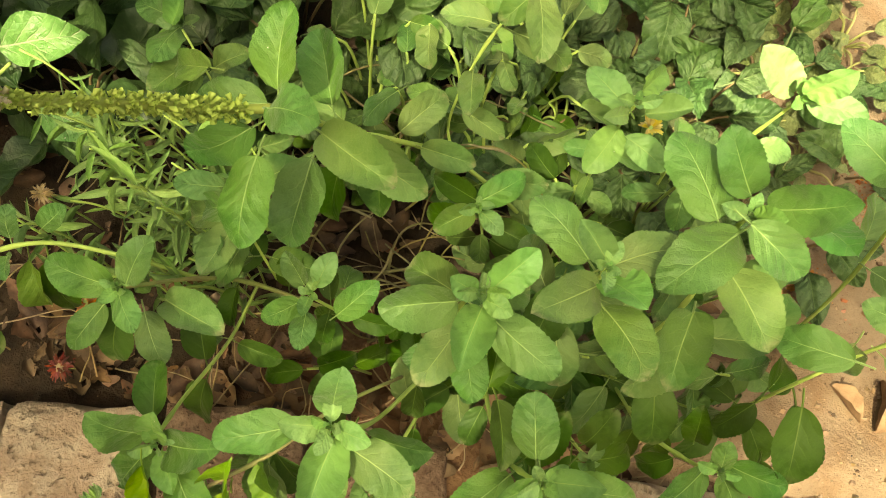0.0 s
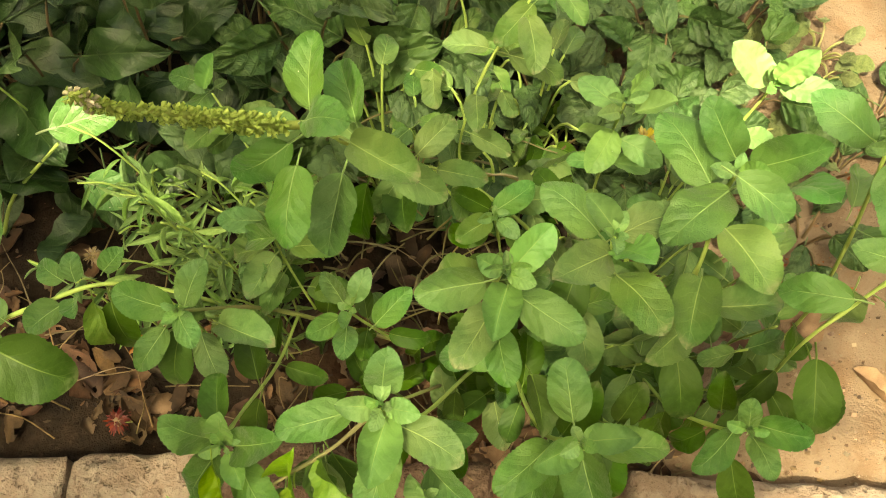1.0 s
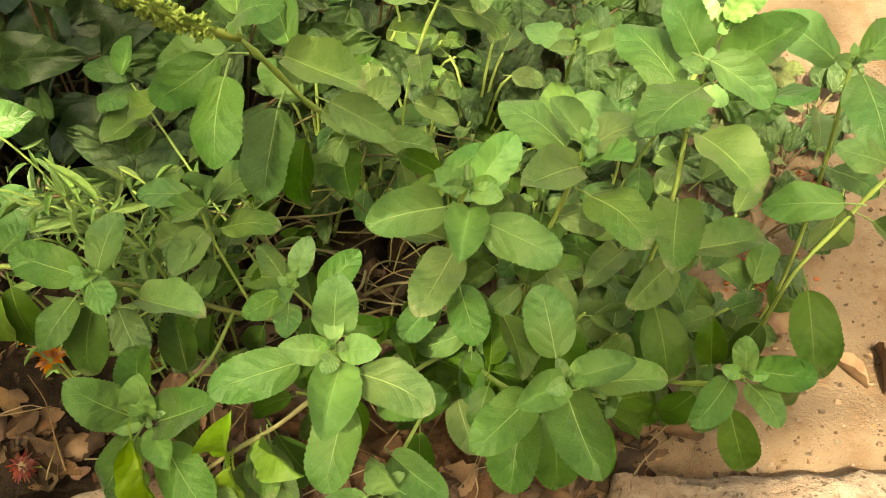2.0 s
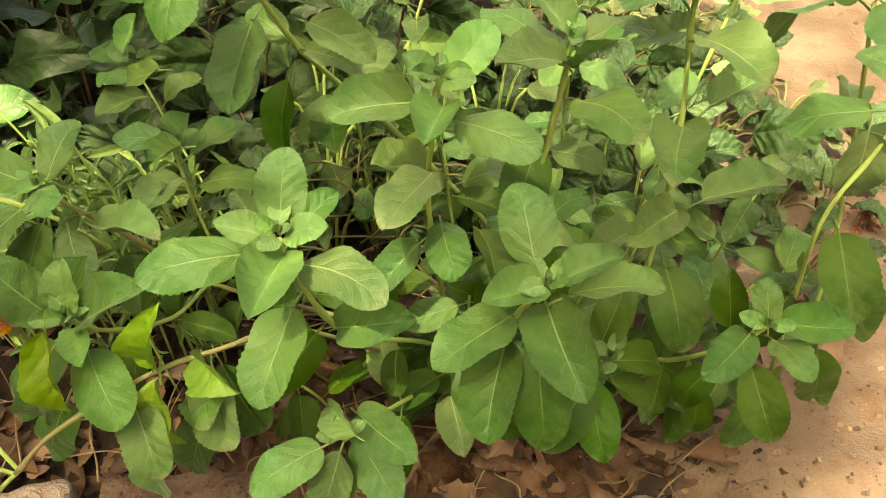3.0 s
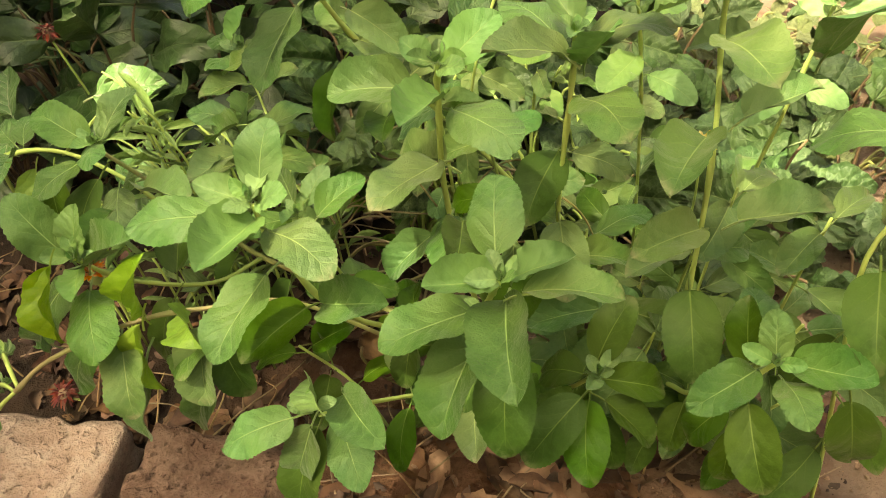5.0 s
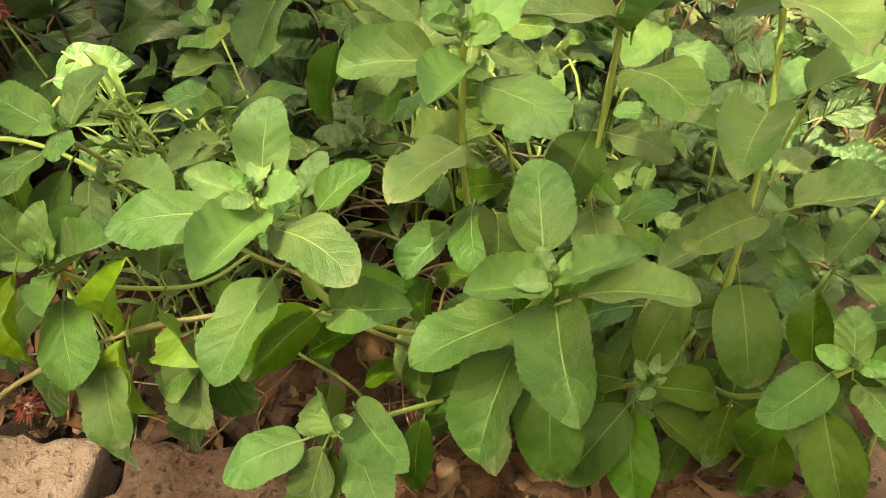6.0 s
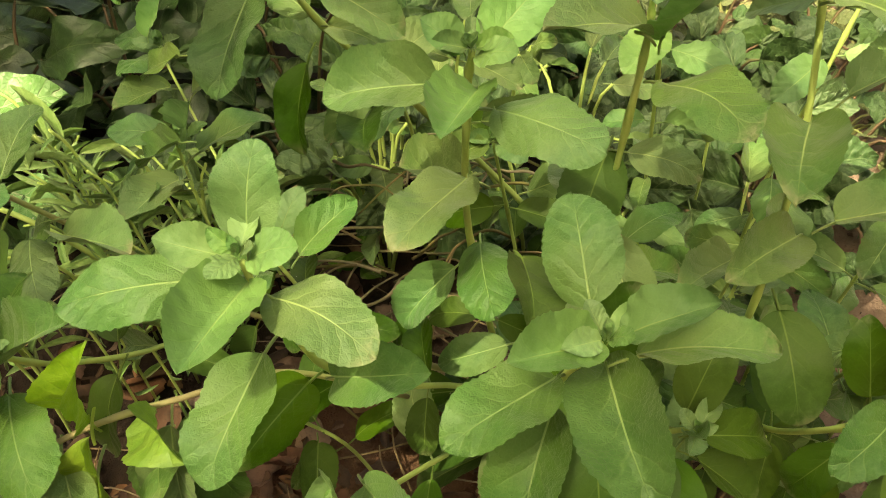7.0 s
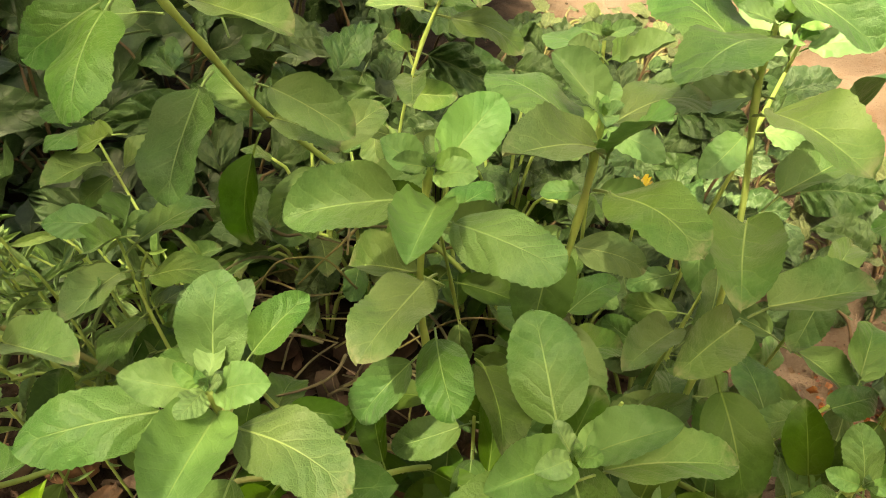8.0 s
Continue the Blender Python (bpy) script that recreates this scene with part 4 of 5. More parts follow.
leaf(s, (-0.020, 0.218, 0.139), (-0.048, 0.224, 0.138), 0.55, 10, "basil")
leaf(s, (-0.022, 0.216, 0.135), (-0.026, 0.187, 0.141), 0.56, 6, "basil")
leaf(s, (0.010, 0.184, 0.157), (-0.014, 0.190, 0.140), 0.55, 10, "olive")
leaf(s, (-0.020, 0.208, 0.150), (-0.014, 0.222, 0.166), 0.5, 0, "young")
leaf(s, (-0.012, 0.202, 0.126), (-0.028, 0.175, 0.129), 0.56, 4, "olive")
bud(s, (-0.018, 0.214, 0.142), 0.006)
pairs(s, B25, (0.4, 0.6, 0.8), 0.027, "olive", droop=0.3)


# ---- the flowering shoot ----
def calyx(bm, m, size):
    """A small open bell with an uneven rim."""
    base = [bm.verts.new(m @ Vector((0.35 * size * math.cos(a), 0.35 * size * math.sin(a), 0))) for a in (0.0, 1.257, 2.513, 3.770, 5.027)]
    rim = [bm.verts.new(m @ Vector((size * rng.uniform(0.6, 1.0) * math.cos(a), size * rng.uniform(0.5, 0.9) * math.sin(a), size * rng.uniform(1.1, 2.1)))) for a in (0.0, 1.257, 2.513, 3.770, 5.027)]
    for k in range(5):
        bm.faces.new((base[k], base[(k + 1) % 5], rim[(k + 1) % 5], rim[k]))
    bm.faces.new(base[::-1])


def flower_spike(parent, pts, whorls=40):
    """Whorls of small bell-shaped calyces round a thin stalk, with a few pale florets at the tip."""
    bm = bmesh.new()
    tube(bm, pts, 0.0019, 0.0012)
    stalk = part("flower_spike", mesh_of("spike_stalk", bm, SPIKE), parent, None, "yellow-green flower spike with whorls of small calyces")
    bm, pale = bmesh.new(), bmesh.new()
    for i in range(whorls):
        s = 0.14 + 0.86 * i / (whorls - 1)
        p, d = along(pts, s)
        x = d.cross(Vector((0.2, 0.1, 0.9))).normalized()
        y = d.cross(x)
        for k in range(12):
            size = 0.00120 * (1.2 - 0.4 * s) * rng.uniform(0.6, 1.25)
            ang = 6.2832 * k / 12 + i * 0.35 + rng.uniform(-0.3, 0.3)
            out = math.cos(ang) * x + math.sin(ang) * y
            way = (out + d * rng.uniform(-0.9, 0.7) + x * rng.uniform(-0.3, 0.3)).normalized()
            c = p + out * (0.0030 - 0.0015 * s) * rng.uniform(0.3, 1.2) + d * rng.uniform(-0.0013, 0.0013)
            calyx(bm if s < 0.9 or rng.random() < 0.5 else pale, Matrix.Translation(c) @ way.to_track_quat("Z", "Y").to_matrix().to_4x4(), size)
    part("calyx", mesh_of("calyx", bm, SPIKE), stalk)
    part("floret", mesh_of("floret", pale, PALE), stalk, None, "withered cream florets")


spiky = basil("flowering holy basil shoot with a long spike and drooping leaves")
SP = [(0.215, 0.185, -0.004), (0.190, 0.183, 0.06), (0.144, 0.182, 0.118), (0.110, 0.158, 0.175), (0.096, 0.142, 0.205), (0.085, 0.124, 0.245), (0.078, 0.115, 0.266)]
s = stem(spiky, SP, 0.0027, 0.0017, knots=(0.4, 0.65, 0.8, 0.9))
flower_spike(spiky, [(0.078, 0.115, 0.266), (0.064, 0.101, 0.284), (0.047, 0.080, 0.317), (0.037, 0.064, 0.341), (0.033, 0.058, 0.355)])
leaf(s, (0.095, 0.112, 0.261), (0.126, 0.098, 0.260), 0.53, -10, "olive")
leaf(s, (0.076, 0.096, 0.265), (0.076, 0.066, 0.249), 0.55, 12, "basil")
leaf(s, (0.088, 0.115, 0.230), (0.085, 0.083, 0.209), 0.55, 12, "basil")
leaf(s, (0.078, 0.119, 0.273), (0.077, 0.145, 0.289), 0.54, -11, "basil")
leaf(s, (0.093, 0.131, 0.247), (0.081, 0.160, 0.252), 0.54, -6, "basil")
leaf(s, (0.078, 0.108, 0.279), (0.101, 0.099, 0.295), 0.56, -9, "basil")
leaf(s, (0.108, 0.124, 0.226), (0.136, 0.116, 0.215), 0.53, 3, "olive")
leaf(s, (0.094, 0.132, 0.193), (0.094, 0.115, 0.164), 0.52, 25, "shaded")
leaf(s, (0.108, 0.155, 0.158), (0.115, 0.122, 0.162), 0.58, 9, "shaded")
leaf(s, (0.071, 0.107, 0.263), (0.045, 0.100, 0.246), 0.54, -32, "basil")
leaf(s, (0.070, 0.124, 0.250), (0.040, 0.126, 0.240), 0.54, 0, "basil")
leaf(s, (0.078, 0.124, 0.264), (0.066, 0.136, 0.280), 0.4, 0, "young")
pairs(s, SP, (0.35, 0.5, 0.6), 0.03, "olive", droop=0.4)
UP = [(0.144, 0.183, 0.118), (0.136, 0.188, 0.150), (0.146, 0.205, 0.200), (0.170, 0.225, 0.250), (0.182, 0.235, 0.285)]
s = stem(spiky, UP, 0.0014, 0.0011, knots=(0.5, 0.85))
leaf(s, (0.166, 0.220, 0.236), (0.150, 0.200, 0.226), 0.5, 0, "olive")
leaf(s, (0.162, 0.226, 0.240), (0.140, 0.238, 0.250), 0.55, 0, "olive")
leaf(s, (0.176, 0.224, 0.248), (0.192, 0.206, 0.240), 0.5, 0, "basil")
leaf(s, (0.184, 0.236, 0.285), (0.205, 0.240, 0.290), 0.55, 0, "basil")
leaf(s, (0.178, 0.234, 0.285), (0.160, 0.244, 0.292), 0.55, 0, "basil")
pairs(s, UP, (0.25, 0.4, 0.55, 0.7), 0.029, "olive", droop=0.3)
pairs(s, SP, (0.66, 0.78), 0.030, "olive", droop=0.2, turn=0.8)

# ---- leafy plants behind ----
def rosette(name, label, category, group, x, y, kind, count, size, lift, spread=0.03, ratio=0.6, stems=None):
    """A low plant: leaves on stalks that rise from its foot and spread to all sides."""
    ob = thing(name, label, category, group)
    z0 = ground_height(x, y)
    turn = rng.uniform(0, 6.28)
    for k in range(count):
        ang = turn + k * 2.4 + rng.uniform(-0.3, 0.3)
        reach = spread * (0.35 + 0.65 * math.sqrt((k + 0.5) / count)) * rng.uniform(0.8, 1.2)
        out = Vector((math.cos(ang), math.sin(ang), 0))
        ln = size * rng.uniform(0.7, 1.15)
        top = Vector((x, y, z0)) + out * reach + Vector((0, 0, lift * rng.uniform(0.35, 1.0) * (1.1 - 0.5 * k / count)))
        way = (out + Vector((rng.uniform(-0.35, 0.35), rng.uniform(-0.35, 0.35), rng.uniform(-0.7, 0.6)))).normalized()
        bm = bmesh.new()
        tube(bm, [(x + out.x * 0.003, y + out.y * 0.003, z0 - 0.003), tuple(Vector((x, y, z0)).lerp(top, 0.6) + Vector((0, 0, 0.15 * lift))), tuple(top)], 0.0013, 0.0009, 5, 3)
        st = part("stalk", mesh_of("stalk", bm, stems or STEM), ob)
        leaf(st, top, top + way * ln, ratio * rng.uniform(0.85, 1.15), rng.uniform(-38, 38), kind)
    return ob


def scatter(count, x0, x1, y0, y1, gap, keep=lambda x, y: True):
    out, tries = [], 0
    while len(out) < count and tries < 6000:
        tries += 1
        x, y = rng.uniform(x0, x1), rng.uniform(y0, y1)
        if keep(x, y) and all((x - a) ** 2 + (y - b) ** 2 > gap * gap for a, b in out):
            out.append((x, y))
    return out


sandy_edge = lambda y: 0.395 + 0.02 * math.sin(y * 17) - 0.38 * max(0.0, y - 0.42)
for x, y in scatter(20, 0.09, 0.40, 0.235, 0.475, 0.050, lambda x, y: x < sandy_edge(y) - 0.03 - (0.05 if y < 0.33 else 0)):
    rosette("crinkled_plant", "dark green plant with crinkled dusty leaves", "plant", "crinkled plants behind the basil", x, y, "crinkled", 7, 0.044, 0.07, 0.036, 0.66, WOODY)
for x, y in scatter(30, -0.40, 0.10, 0.25, 0.60, 0.054):
    rosette("broad_leaved_plant", "dark broad-leaved plant, its broad leaves painted darker for shade", "plant", "broad-leaved plants in the shade", x, y, "broad" if x < 0.0 else "crinkled", 7, 0.066, 0.13, 0.045, 0.56, WOODY)
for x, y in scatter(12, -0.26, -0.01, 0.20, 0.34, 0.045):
    rosette("broad_leaved_plant", "dark broad-leaved plant, its broad leaves painted darker for shade", "plant", "broad-leaved plants in the shade", x, y, "broad", 7, 0.052, 0.075, 0.038, 0.58, WOODY)
for x, y in scatter(34, 0.20, 0.60, 0.30, 0.60, 0.036, lambda x, y: x < sandy_edge(y) + 0.03 and x > sandy_edge(y) - 0.22):
    rosette("ground_cover", "low creeping plant with small dusty leaves", "plant", "ground cover on the sand", x, y, "cover", 9, 0.020, 0.026, 0.026, 0.72, BRANCH)
for x, y in ((0.40, 0.235), (0.43, 0.30), (0.36, 0.26), (0.47, 0.36)):
    rosette("crinkled_plant", "small crinkled plant on open sand", "plant", "crinkled plants behind the basil", x, y, "crinkled", 6, 0.036, 0.03, 0.022, 0.64, WOODY)
for x, y in scatter(9, 0.20, 0.285, 0.15, 0.27, 0.03):
    rosette("low_weed", "low weed with oval grey-green leaves among the stems", "weed", "weeds in the bed", x, y, "olive" if rng.random() < 0.5 else "shaded", 7, 0.026, 0.075, 0.03, 0.56)
for x, y in scatter(8, 0.07, 0.19, 0.215, 0.32, 0.034):
    rosette("tall_weed", "slender weed with oval olive-green leaves on long stalks", "weed", "weeds in the bed", x, y, "olive" if rng.random() < 0.7 else "basil", 8, 0.026, 0.125, 0.034, 0.56)
for x, y in scatter(9, -0.02, 0.24, 0.20, 0.28, 0.035):
    rosette("low_weed", "low weed with small green leaves among the stems", "weed", "weeds in the bed", x, y, "shaded" if rng.random() < 0.6 else "cover", 7, 0.022, 0.05, 0.024, 0.6)

# bright variegated shoot at the back
vari = thing("variegated_plant", "plant with pale-veined leaves catching the sun", "plant")
bm = bmesh.new()
tube(bm, [(-0.20, 0.16, -0.003), (-0.17, 0.17, 0.05), (-0.128, 0.192, 0.092)], 0.0016, 0.0011)
tube(bm, [(-0.20, 0.16, -0.003), (-0.19, 0.15, 0.06), (-0.165, 0.150, 0.10)], 0.0016, 0.0011)
st = part("stalk", mesh_of("stalk", bm, STEM), vari)
leaf(st, (-0.132, 0.196, 0.102), (-0.082, 0.214, 0.106), 0.6, 0, "variegated")
leaf(st, (-0.160, 0.150, 0.104), (-0.140, 0.110, 0.092), 0.7, 0, "variegated")
leaf(st, (-0.168, 0.160, 0.104), (-0.190, 0.190, 0.118), 0.7, 0, "variegated")
leaf(st, (-0.12, 0.182, 0.06), (-0.078, 0.176, 0.052), 0.66, 0, "variegated")


# ---- narrow-leaved flowering weed ----
def feathery(x, y, lean, height, count):
    ob = thing("marigold_plant", "thin marigold stem with narrow light green leaves", "marigold plant", "marigolds in the bed")
    z0 = ground_height(x, y) - 0.003
    pts = [(x, y, z0), (x + lean[0] * 0.2, y + lean[1] * 0.2, height * 0.55), (x + lean[0] * 0.6, y + lean[1] * 0.6, height * 0.9), (x + lean[0], y + lean[1], height)]
    st = stem(ob, pts, 0.0014, 0.0010)
    for k in range(count):
        p, d = along(pts, 0.3 + 0.7 * k / count)
        ang = k * 2.4 + rng.uniform(-0.4, 0.4)
        way = (Vector((math.cos(ang), math.sin(ang), 0)) + d * rng.uniform(0.1, 1.0)).normalized()
        ln = rng.uniform(0.012, 0.030)
        leaf(st, p + way * 0.002, p + way * ln, rng.uniform(0.12, 0.2), rng.uniform(-50, 50), "narrow")


r = random.Random(77)
for k in range(28):
    x, y = r.uniform(-0.075, 0.055), r.uniform(0.085, 0.185)
    feathery(x, y, (r.uniform(-0.045, 0.02), r.uniform(-0.035, 0.01)), r.uniform(0.07, 0.135) + 0.02 * (x > 0), 11)
for x, y, h in ((0.004, 0.118, 0.172), (-0.008, 0.122, 0.165), (0.014, 0.116, 0.155), (-0.030, 0.140, 0.150)):
    feathery(x, y, (-0.006, -0.012), h, 24)


def flower(label, x, y, z, size, material, foot, spent=False):
    """A small many-petalled flower head on a thin stalk."""
    ob = thing("marigold_flower", label, "flower", "small marigold heads")
    bm = bmesh.new()
    tube(bm, [foot, ((foot[0] + x) / 2 + 0.004, (foot[1] + y) / 2, (foot[2] + z) / 2), (x, y, z)], 0.0008, 0.0008, 6)
    part("stalk", mesh_of("stalk", bm, STEM), ob)
    bm = bmesh.new()
    bmesh.ops.create_uvsphere(bm, u_segments=10, v_segments=6, radius=1.0, matrix=Matrix.Translation((x, y, z + size * 0.2)) @ Matrix.Diagonal((size * 0.5, size * 0.5, size * 0.6, 1)))
    part("calyx", mesh_of("calyx", bm, NARROW if not spent else STRAW), ob)
    bm = bmesh.new()
    for k in range(60 if spent else 36):
        ang, up = rng.uniform(0, 6.28), rng.uniform(-0.2 if spent else 0.1, 1.0)
        way = Vector((math.cos(ang) * (1 - up * 0.6), math.sin(ang) * (1 - up * 0.6), up)).normalized()
        a = Vector((x, y, z + size * 0.5))
        side = way.cross(Vector((0.1, 0.2, 1))).normalized() * size * (0.09 if spent else 0.15)
        b = a + way * size * rng.uniform(0.7, 1.15) + Vector((0, 0, -0.35 * size if spent else 0))
        mid = a.lerp(b, 0.6) + Vector((0, 0, 0.12 * size))
        q = [bm.verts.new(v) for v in (a - side * 0.4, a + side * 0.4, mid + side, b + side * 0.3, b - side * 0.3, mid - side)]
        bm.faces.new((q[0], q[1], q[2], q[5]))
        bm.faces.new((q[5], q[2], q[3], q[4]))
    part("petal_head", mesh_of("petal_head", bm, material), ob)


flower("faded yellow marigold on a thin stalk", 0.254, 0.239, 0.098, 0.009, YELLOW, (0.248, 0.245, 0.0))
flower("small orange marigold among the leaves", -0.046, 0.074, 0.090, 0.007, ORANGE, (-0.05, 0.08, 0.0))
flower("small orange marigold low among the leaves", -0.035, 0.063, 0.087, 0.008, ORANGE, (-0.04, 0.07, 0.0))
flower("dried straw-coloured marigold head", -0.085, 0.120, 0.080, 0.007, STRAW, (-0.08, 0.13, 0.0), True)
flower("green marigold bud with narrow sepals", -0.03, 0.140, 0.125, 0.007, NARROW, (-0.02, 0.15, 0.0))
flower("dried marigold head low among the stems", 0.146, 0.095, 0.062, 0.007, STRAW, (0.15, 0.11, 0.0), True)
flower("withered dark red flower fallen by the brick", -0.070, 0.034, 0.006, 0.009, RED, (-0.058, 0.040, 0.0), True)
flower("withered orange-red flower head in the shade", -0.170, 0.215, 0.13, 0.009, RED, (-0.16, 0.23, 0.0), True)
flower("dried rust-brown flower head on the sand", 0.454, 0.285, 0.004, 0.009, RUST, (0.46, 0.29, 0.0), True)


# ---- loose litter ----
def dry_leaf(bm, x, y, z, size, r):
    """A curled, torn dead leaf: a small crumpled sheet with an uneven rim."""
    ang, curl, twist, tilt, roll = r.uniform(0, 6.28), r.uniform(-0.6, 1.4), r.uniform(-1.2, 1.2), r.uniform(-0.4, 0.4), r.uniform(-0.5, 0.5)
    ratio, bend = r.uniform(0.35, 0.7), r.uniform(-0.25, 0.35)
    rows = []
    m = Matrix.Translation((x, y, z)) @ Matrix.Rotation(ang, 4, "Z") @ Matrix.Rotation(tilt, 4, "X") @ Matrix.Rotation(roll, 4, "Y")
    for i in range(8):
        v = i / 7
        w = 0.5 * ratio * math.sin(math.pi * (0.05 + 0.92 * v)) ** 0.7
        row = []
        for u in (-1, -0.6, -0.2, 0.2, 0.6, 1):
            uu = u * w * (r.uniform(0.72, 1.15) if abs(u) == 1 else 1)
            row.append(bm.verts.new(m @ Vector((uu * size, (v - 0.5) * size, size * (curl * abs(u) ** 2 * w + twist * uu * (v - 0.5) + bend * (v - 0.5) ** 2 * 2 + r.uniform(-0.03, 0.03))))))
        rows.append(row)
    for a, b in zip(rows, rows[1:]):
        for j in range(5):
            if r.random() > 0.04:
                bm.faces.new((a[j], a[j + 1], b[j + 1], b[j]))


r = random.Random(31)
bm = bmesh.new()
for k in range(1150):
    x, y = r.uniform(-0.32, 0.36), 0.022 + abs(r.gauss(0, 0.13))
    if x > 0.31 and r.random() < 0.7 or y > 0.6 or r.random() < 0.3 * max(0.0, x) / 0.3:
        continue
    if x < 0.02 and y > 0.12 and r.random() < 0.65:
        continue
    dry_leaf(bm, x, y, ground_height(x, y) + r.uniform(0.001, 0.009), 0.004 + 0.028 * r.random() ** 2.6, r)
for v in bm.verts:
    v.co.z = max(v.co.z, ground_height(v.co.x, v.co.y) + 0.0006)
tagged(new("leaf_litter", mesh_of("leaf_litter", bm, DRY)), "brown dead leaves lying under the plants", "leaf litter", kind="stuff")
for x, y, size, stuff in ((0.439, 0.126, 0.030, TAN), (0.463, 0.129, 0.038, TAN), (0.397, 0.164, 0.045, TAN), (0.375, 0.176, 0.040, TAN), (0.166, 0.437, 0.05, TAN), (0.245, 0.080, 0.03, DRY), (0.20, 0.072, 0.036, TAN), (0.228, 0.062, 0.036, TAN), (0.152, 0.052, 0.034, TAN),
                          (-0.10, 0.06, 0.03, DRY), (-0.14, 0.09, 0.032, TAN), (0.075, 0.05, 0.03, DRY), (0.255, 0.052, 0.030, TAN), (0.205, 0.046, 0.026, DRY), (0.178, 0.040, 0.032, TAN), (-0.045, 0.050, 0.028, TAN),
                          (0.262, 0.092, 0.034, TAN), (0.285, 0.080, 0.038, TAN), (0.276, 0.106, 0.030, DRY), (0.300, 0.096, 0.036, DRY), (0.316, 0.074, 0.030, TAN), (0.224, 0.084, 0.032, TAN), (0.192, 0.062, 0.038, DRY), (0.215, 0.102, 0.034, DRY),
                          (-0.02, 0.036, 0.026, DRY), (0.03, 0.044, 0.030, TAN), (-0.075, 0.062, 0.034, TAN), (0.235, 0.10, 0.034, TAN), (0.12, 0.062, 0.03, DRY)):
    bm = bmesh.new()
    dry_leaf(bm, 0, 0, 0, size, r)
    low = min(v.co.z for v in bm.verts)
    ob = new("dry_leaf", mesh_of("dry_leaf", bm, stuff))
    ob.location = (x, y, ground_height(x, y) - low - 0.001)
    tagged(ob, "curled brown dead leaf lying on the earth", "dead leaf", "fallen leaves")

bm = bmesh.new()
for k in range(110):
    x, y = r.uniform(-0.22, 0.32), 0.03 + abs(r.gauss(0, 0.12))
    a, ln = r.uniform(0, 3.14), r.uniform(0.02, 0.09)
    z = ground_height(x, y) + r.uniform(0.002, 0.012)
    d = Vector((math.cos(a), math.sin(a), r.uniform(-0.05, 0.12))) * ln / 2
    c = Vector((x, y, z + 0.003))
    tube(bm, [tuple(c - d), tuple(c - d * 0.3 + Vector((r.uniform(-0.003, 0.003), r.uniform(-0.003, 0.003), 0.003))), tuple(c + d * 0.4 + Vector((r.uniform(-0.006, 0.006), r.uniform(-0.006, 0.006), 0.002))), tuple(c + d)], 0.0006, 0.0003, 5, 3)
tagged(new("dry_stalks", mesh_of("dry_stalks", bm, STRAW)), "tangle of thin dry straw-coloured stalks under the leaves", "dry stalks", kind="stuff")

bm = bmesh.new()
for k in range(70):
    a, ln = r.uniform(-0.6, 1.2) + (3.14 if k % 2 else 0.0), r.uniform(0.03, 0.07)
    c = Vector((r.uniform(0.04, 0.18), r.uniform(0.10, 0.25), r.uniform(0.012, 0.085)))
    d, n = Vector((math.cos(a), math.sin(a), r.uniform(-0.25, 0.3))), Vector((-math.sin(a), math.cos(a), 0))
    bow, sag = r.uniform(-0.25, 0.25) * ln, r.uniform(0.05, 0.3) * ln
    line = [c + d * ln * s + n * bow * (1 - 4 * s * s) + Vector((0, 0, sag * (1 - 4 * s * s) + r.uniform(-0.002, 0.002))) for s in (-0.5, -0.25, 0.0, 0.25, 0.5)]
    tube(bm, [tuple(q) for q in line], r.uniform(0.0006, 0.0011), 0.0005, 5, 4)
tagged(new("bare_stems", mesh_of("bare_stems", bm, TANGLE)), "tangle of thin bent greenish and tan stems under the leaves", "bare stems", kind="stuff")

verts, faces = [], []
for k in range(5200):
    x, y = (r.uniform(-0.3, 0.75), r.uniform(0.02, 0.9)) if k < 1200 else (r.uniform(0.24, 0.56), 0.03 + 0.42 * r.random() ** 1.3)
    if x < 0.2 and r.random() < 0.5:
        continue
    s0 = 0.0004 + 0.0019 * r.random() ** 5
    m = Matrix.Translation((x, y, ground_height(x, y) + s0 * 0.2)) @ Euler((r.random() * 6, r.random() * 6, 0)).to_matrix().to_4x4()
    n = len(verts)
    for sx, sy, sz in ((-1, -1, -1), (1, -1, -1), (1, 1, -1), (-1, 1, -1), (-1, -1, 1), (1, -1, 1), (1, 1, 1), (-1, 1, 1)):
        verts.append(tuple(m @ Vector((sx * s0 * r.uniform(0.5, 1.1), sy * s0 * r.uniform(0.4, 0.9), sz * s0 * r.uniform(0.3, 0.7)))))
    faces += [tuple(n + q for q in f) for f in ((0, 3, 2, 1), (4, 5, 6, 7), (0, 1, 5, 4), (1, 2, 6, 5), (2, 3, 7, 6), (3, 0, 4, 7))]
me = bpy.data.meshes.new("pebbles")
me.from_pydata(verts, [], faces)
me.materials.append(PEBBLE)
tagged(new("pebbles", me), "tiny pebbles and crumbs of earth on the sand", "pebbles", kind="stuff")


verts, faces = [], []
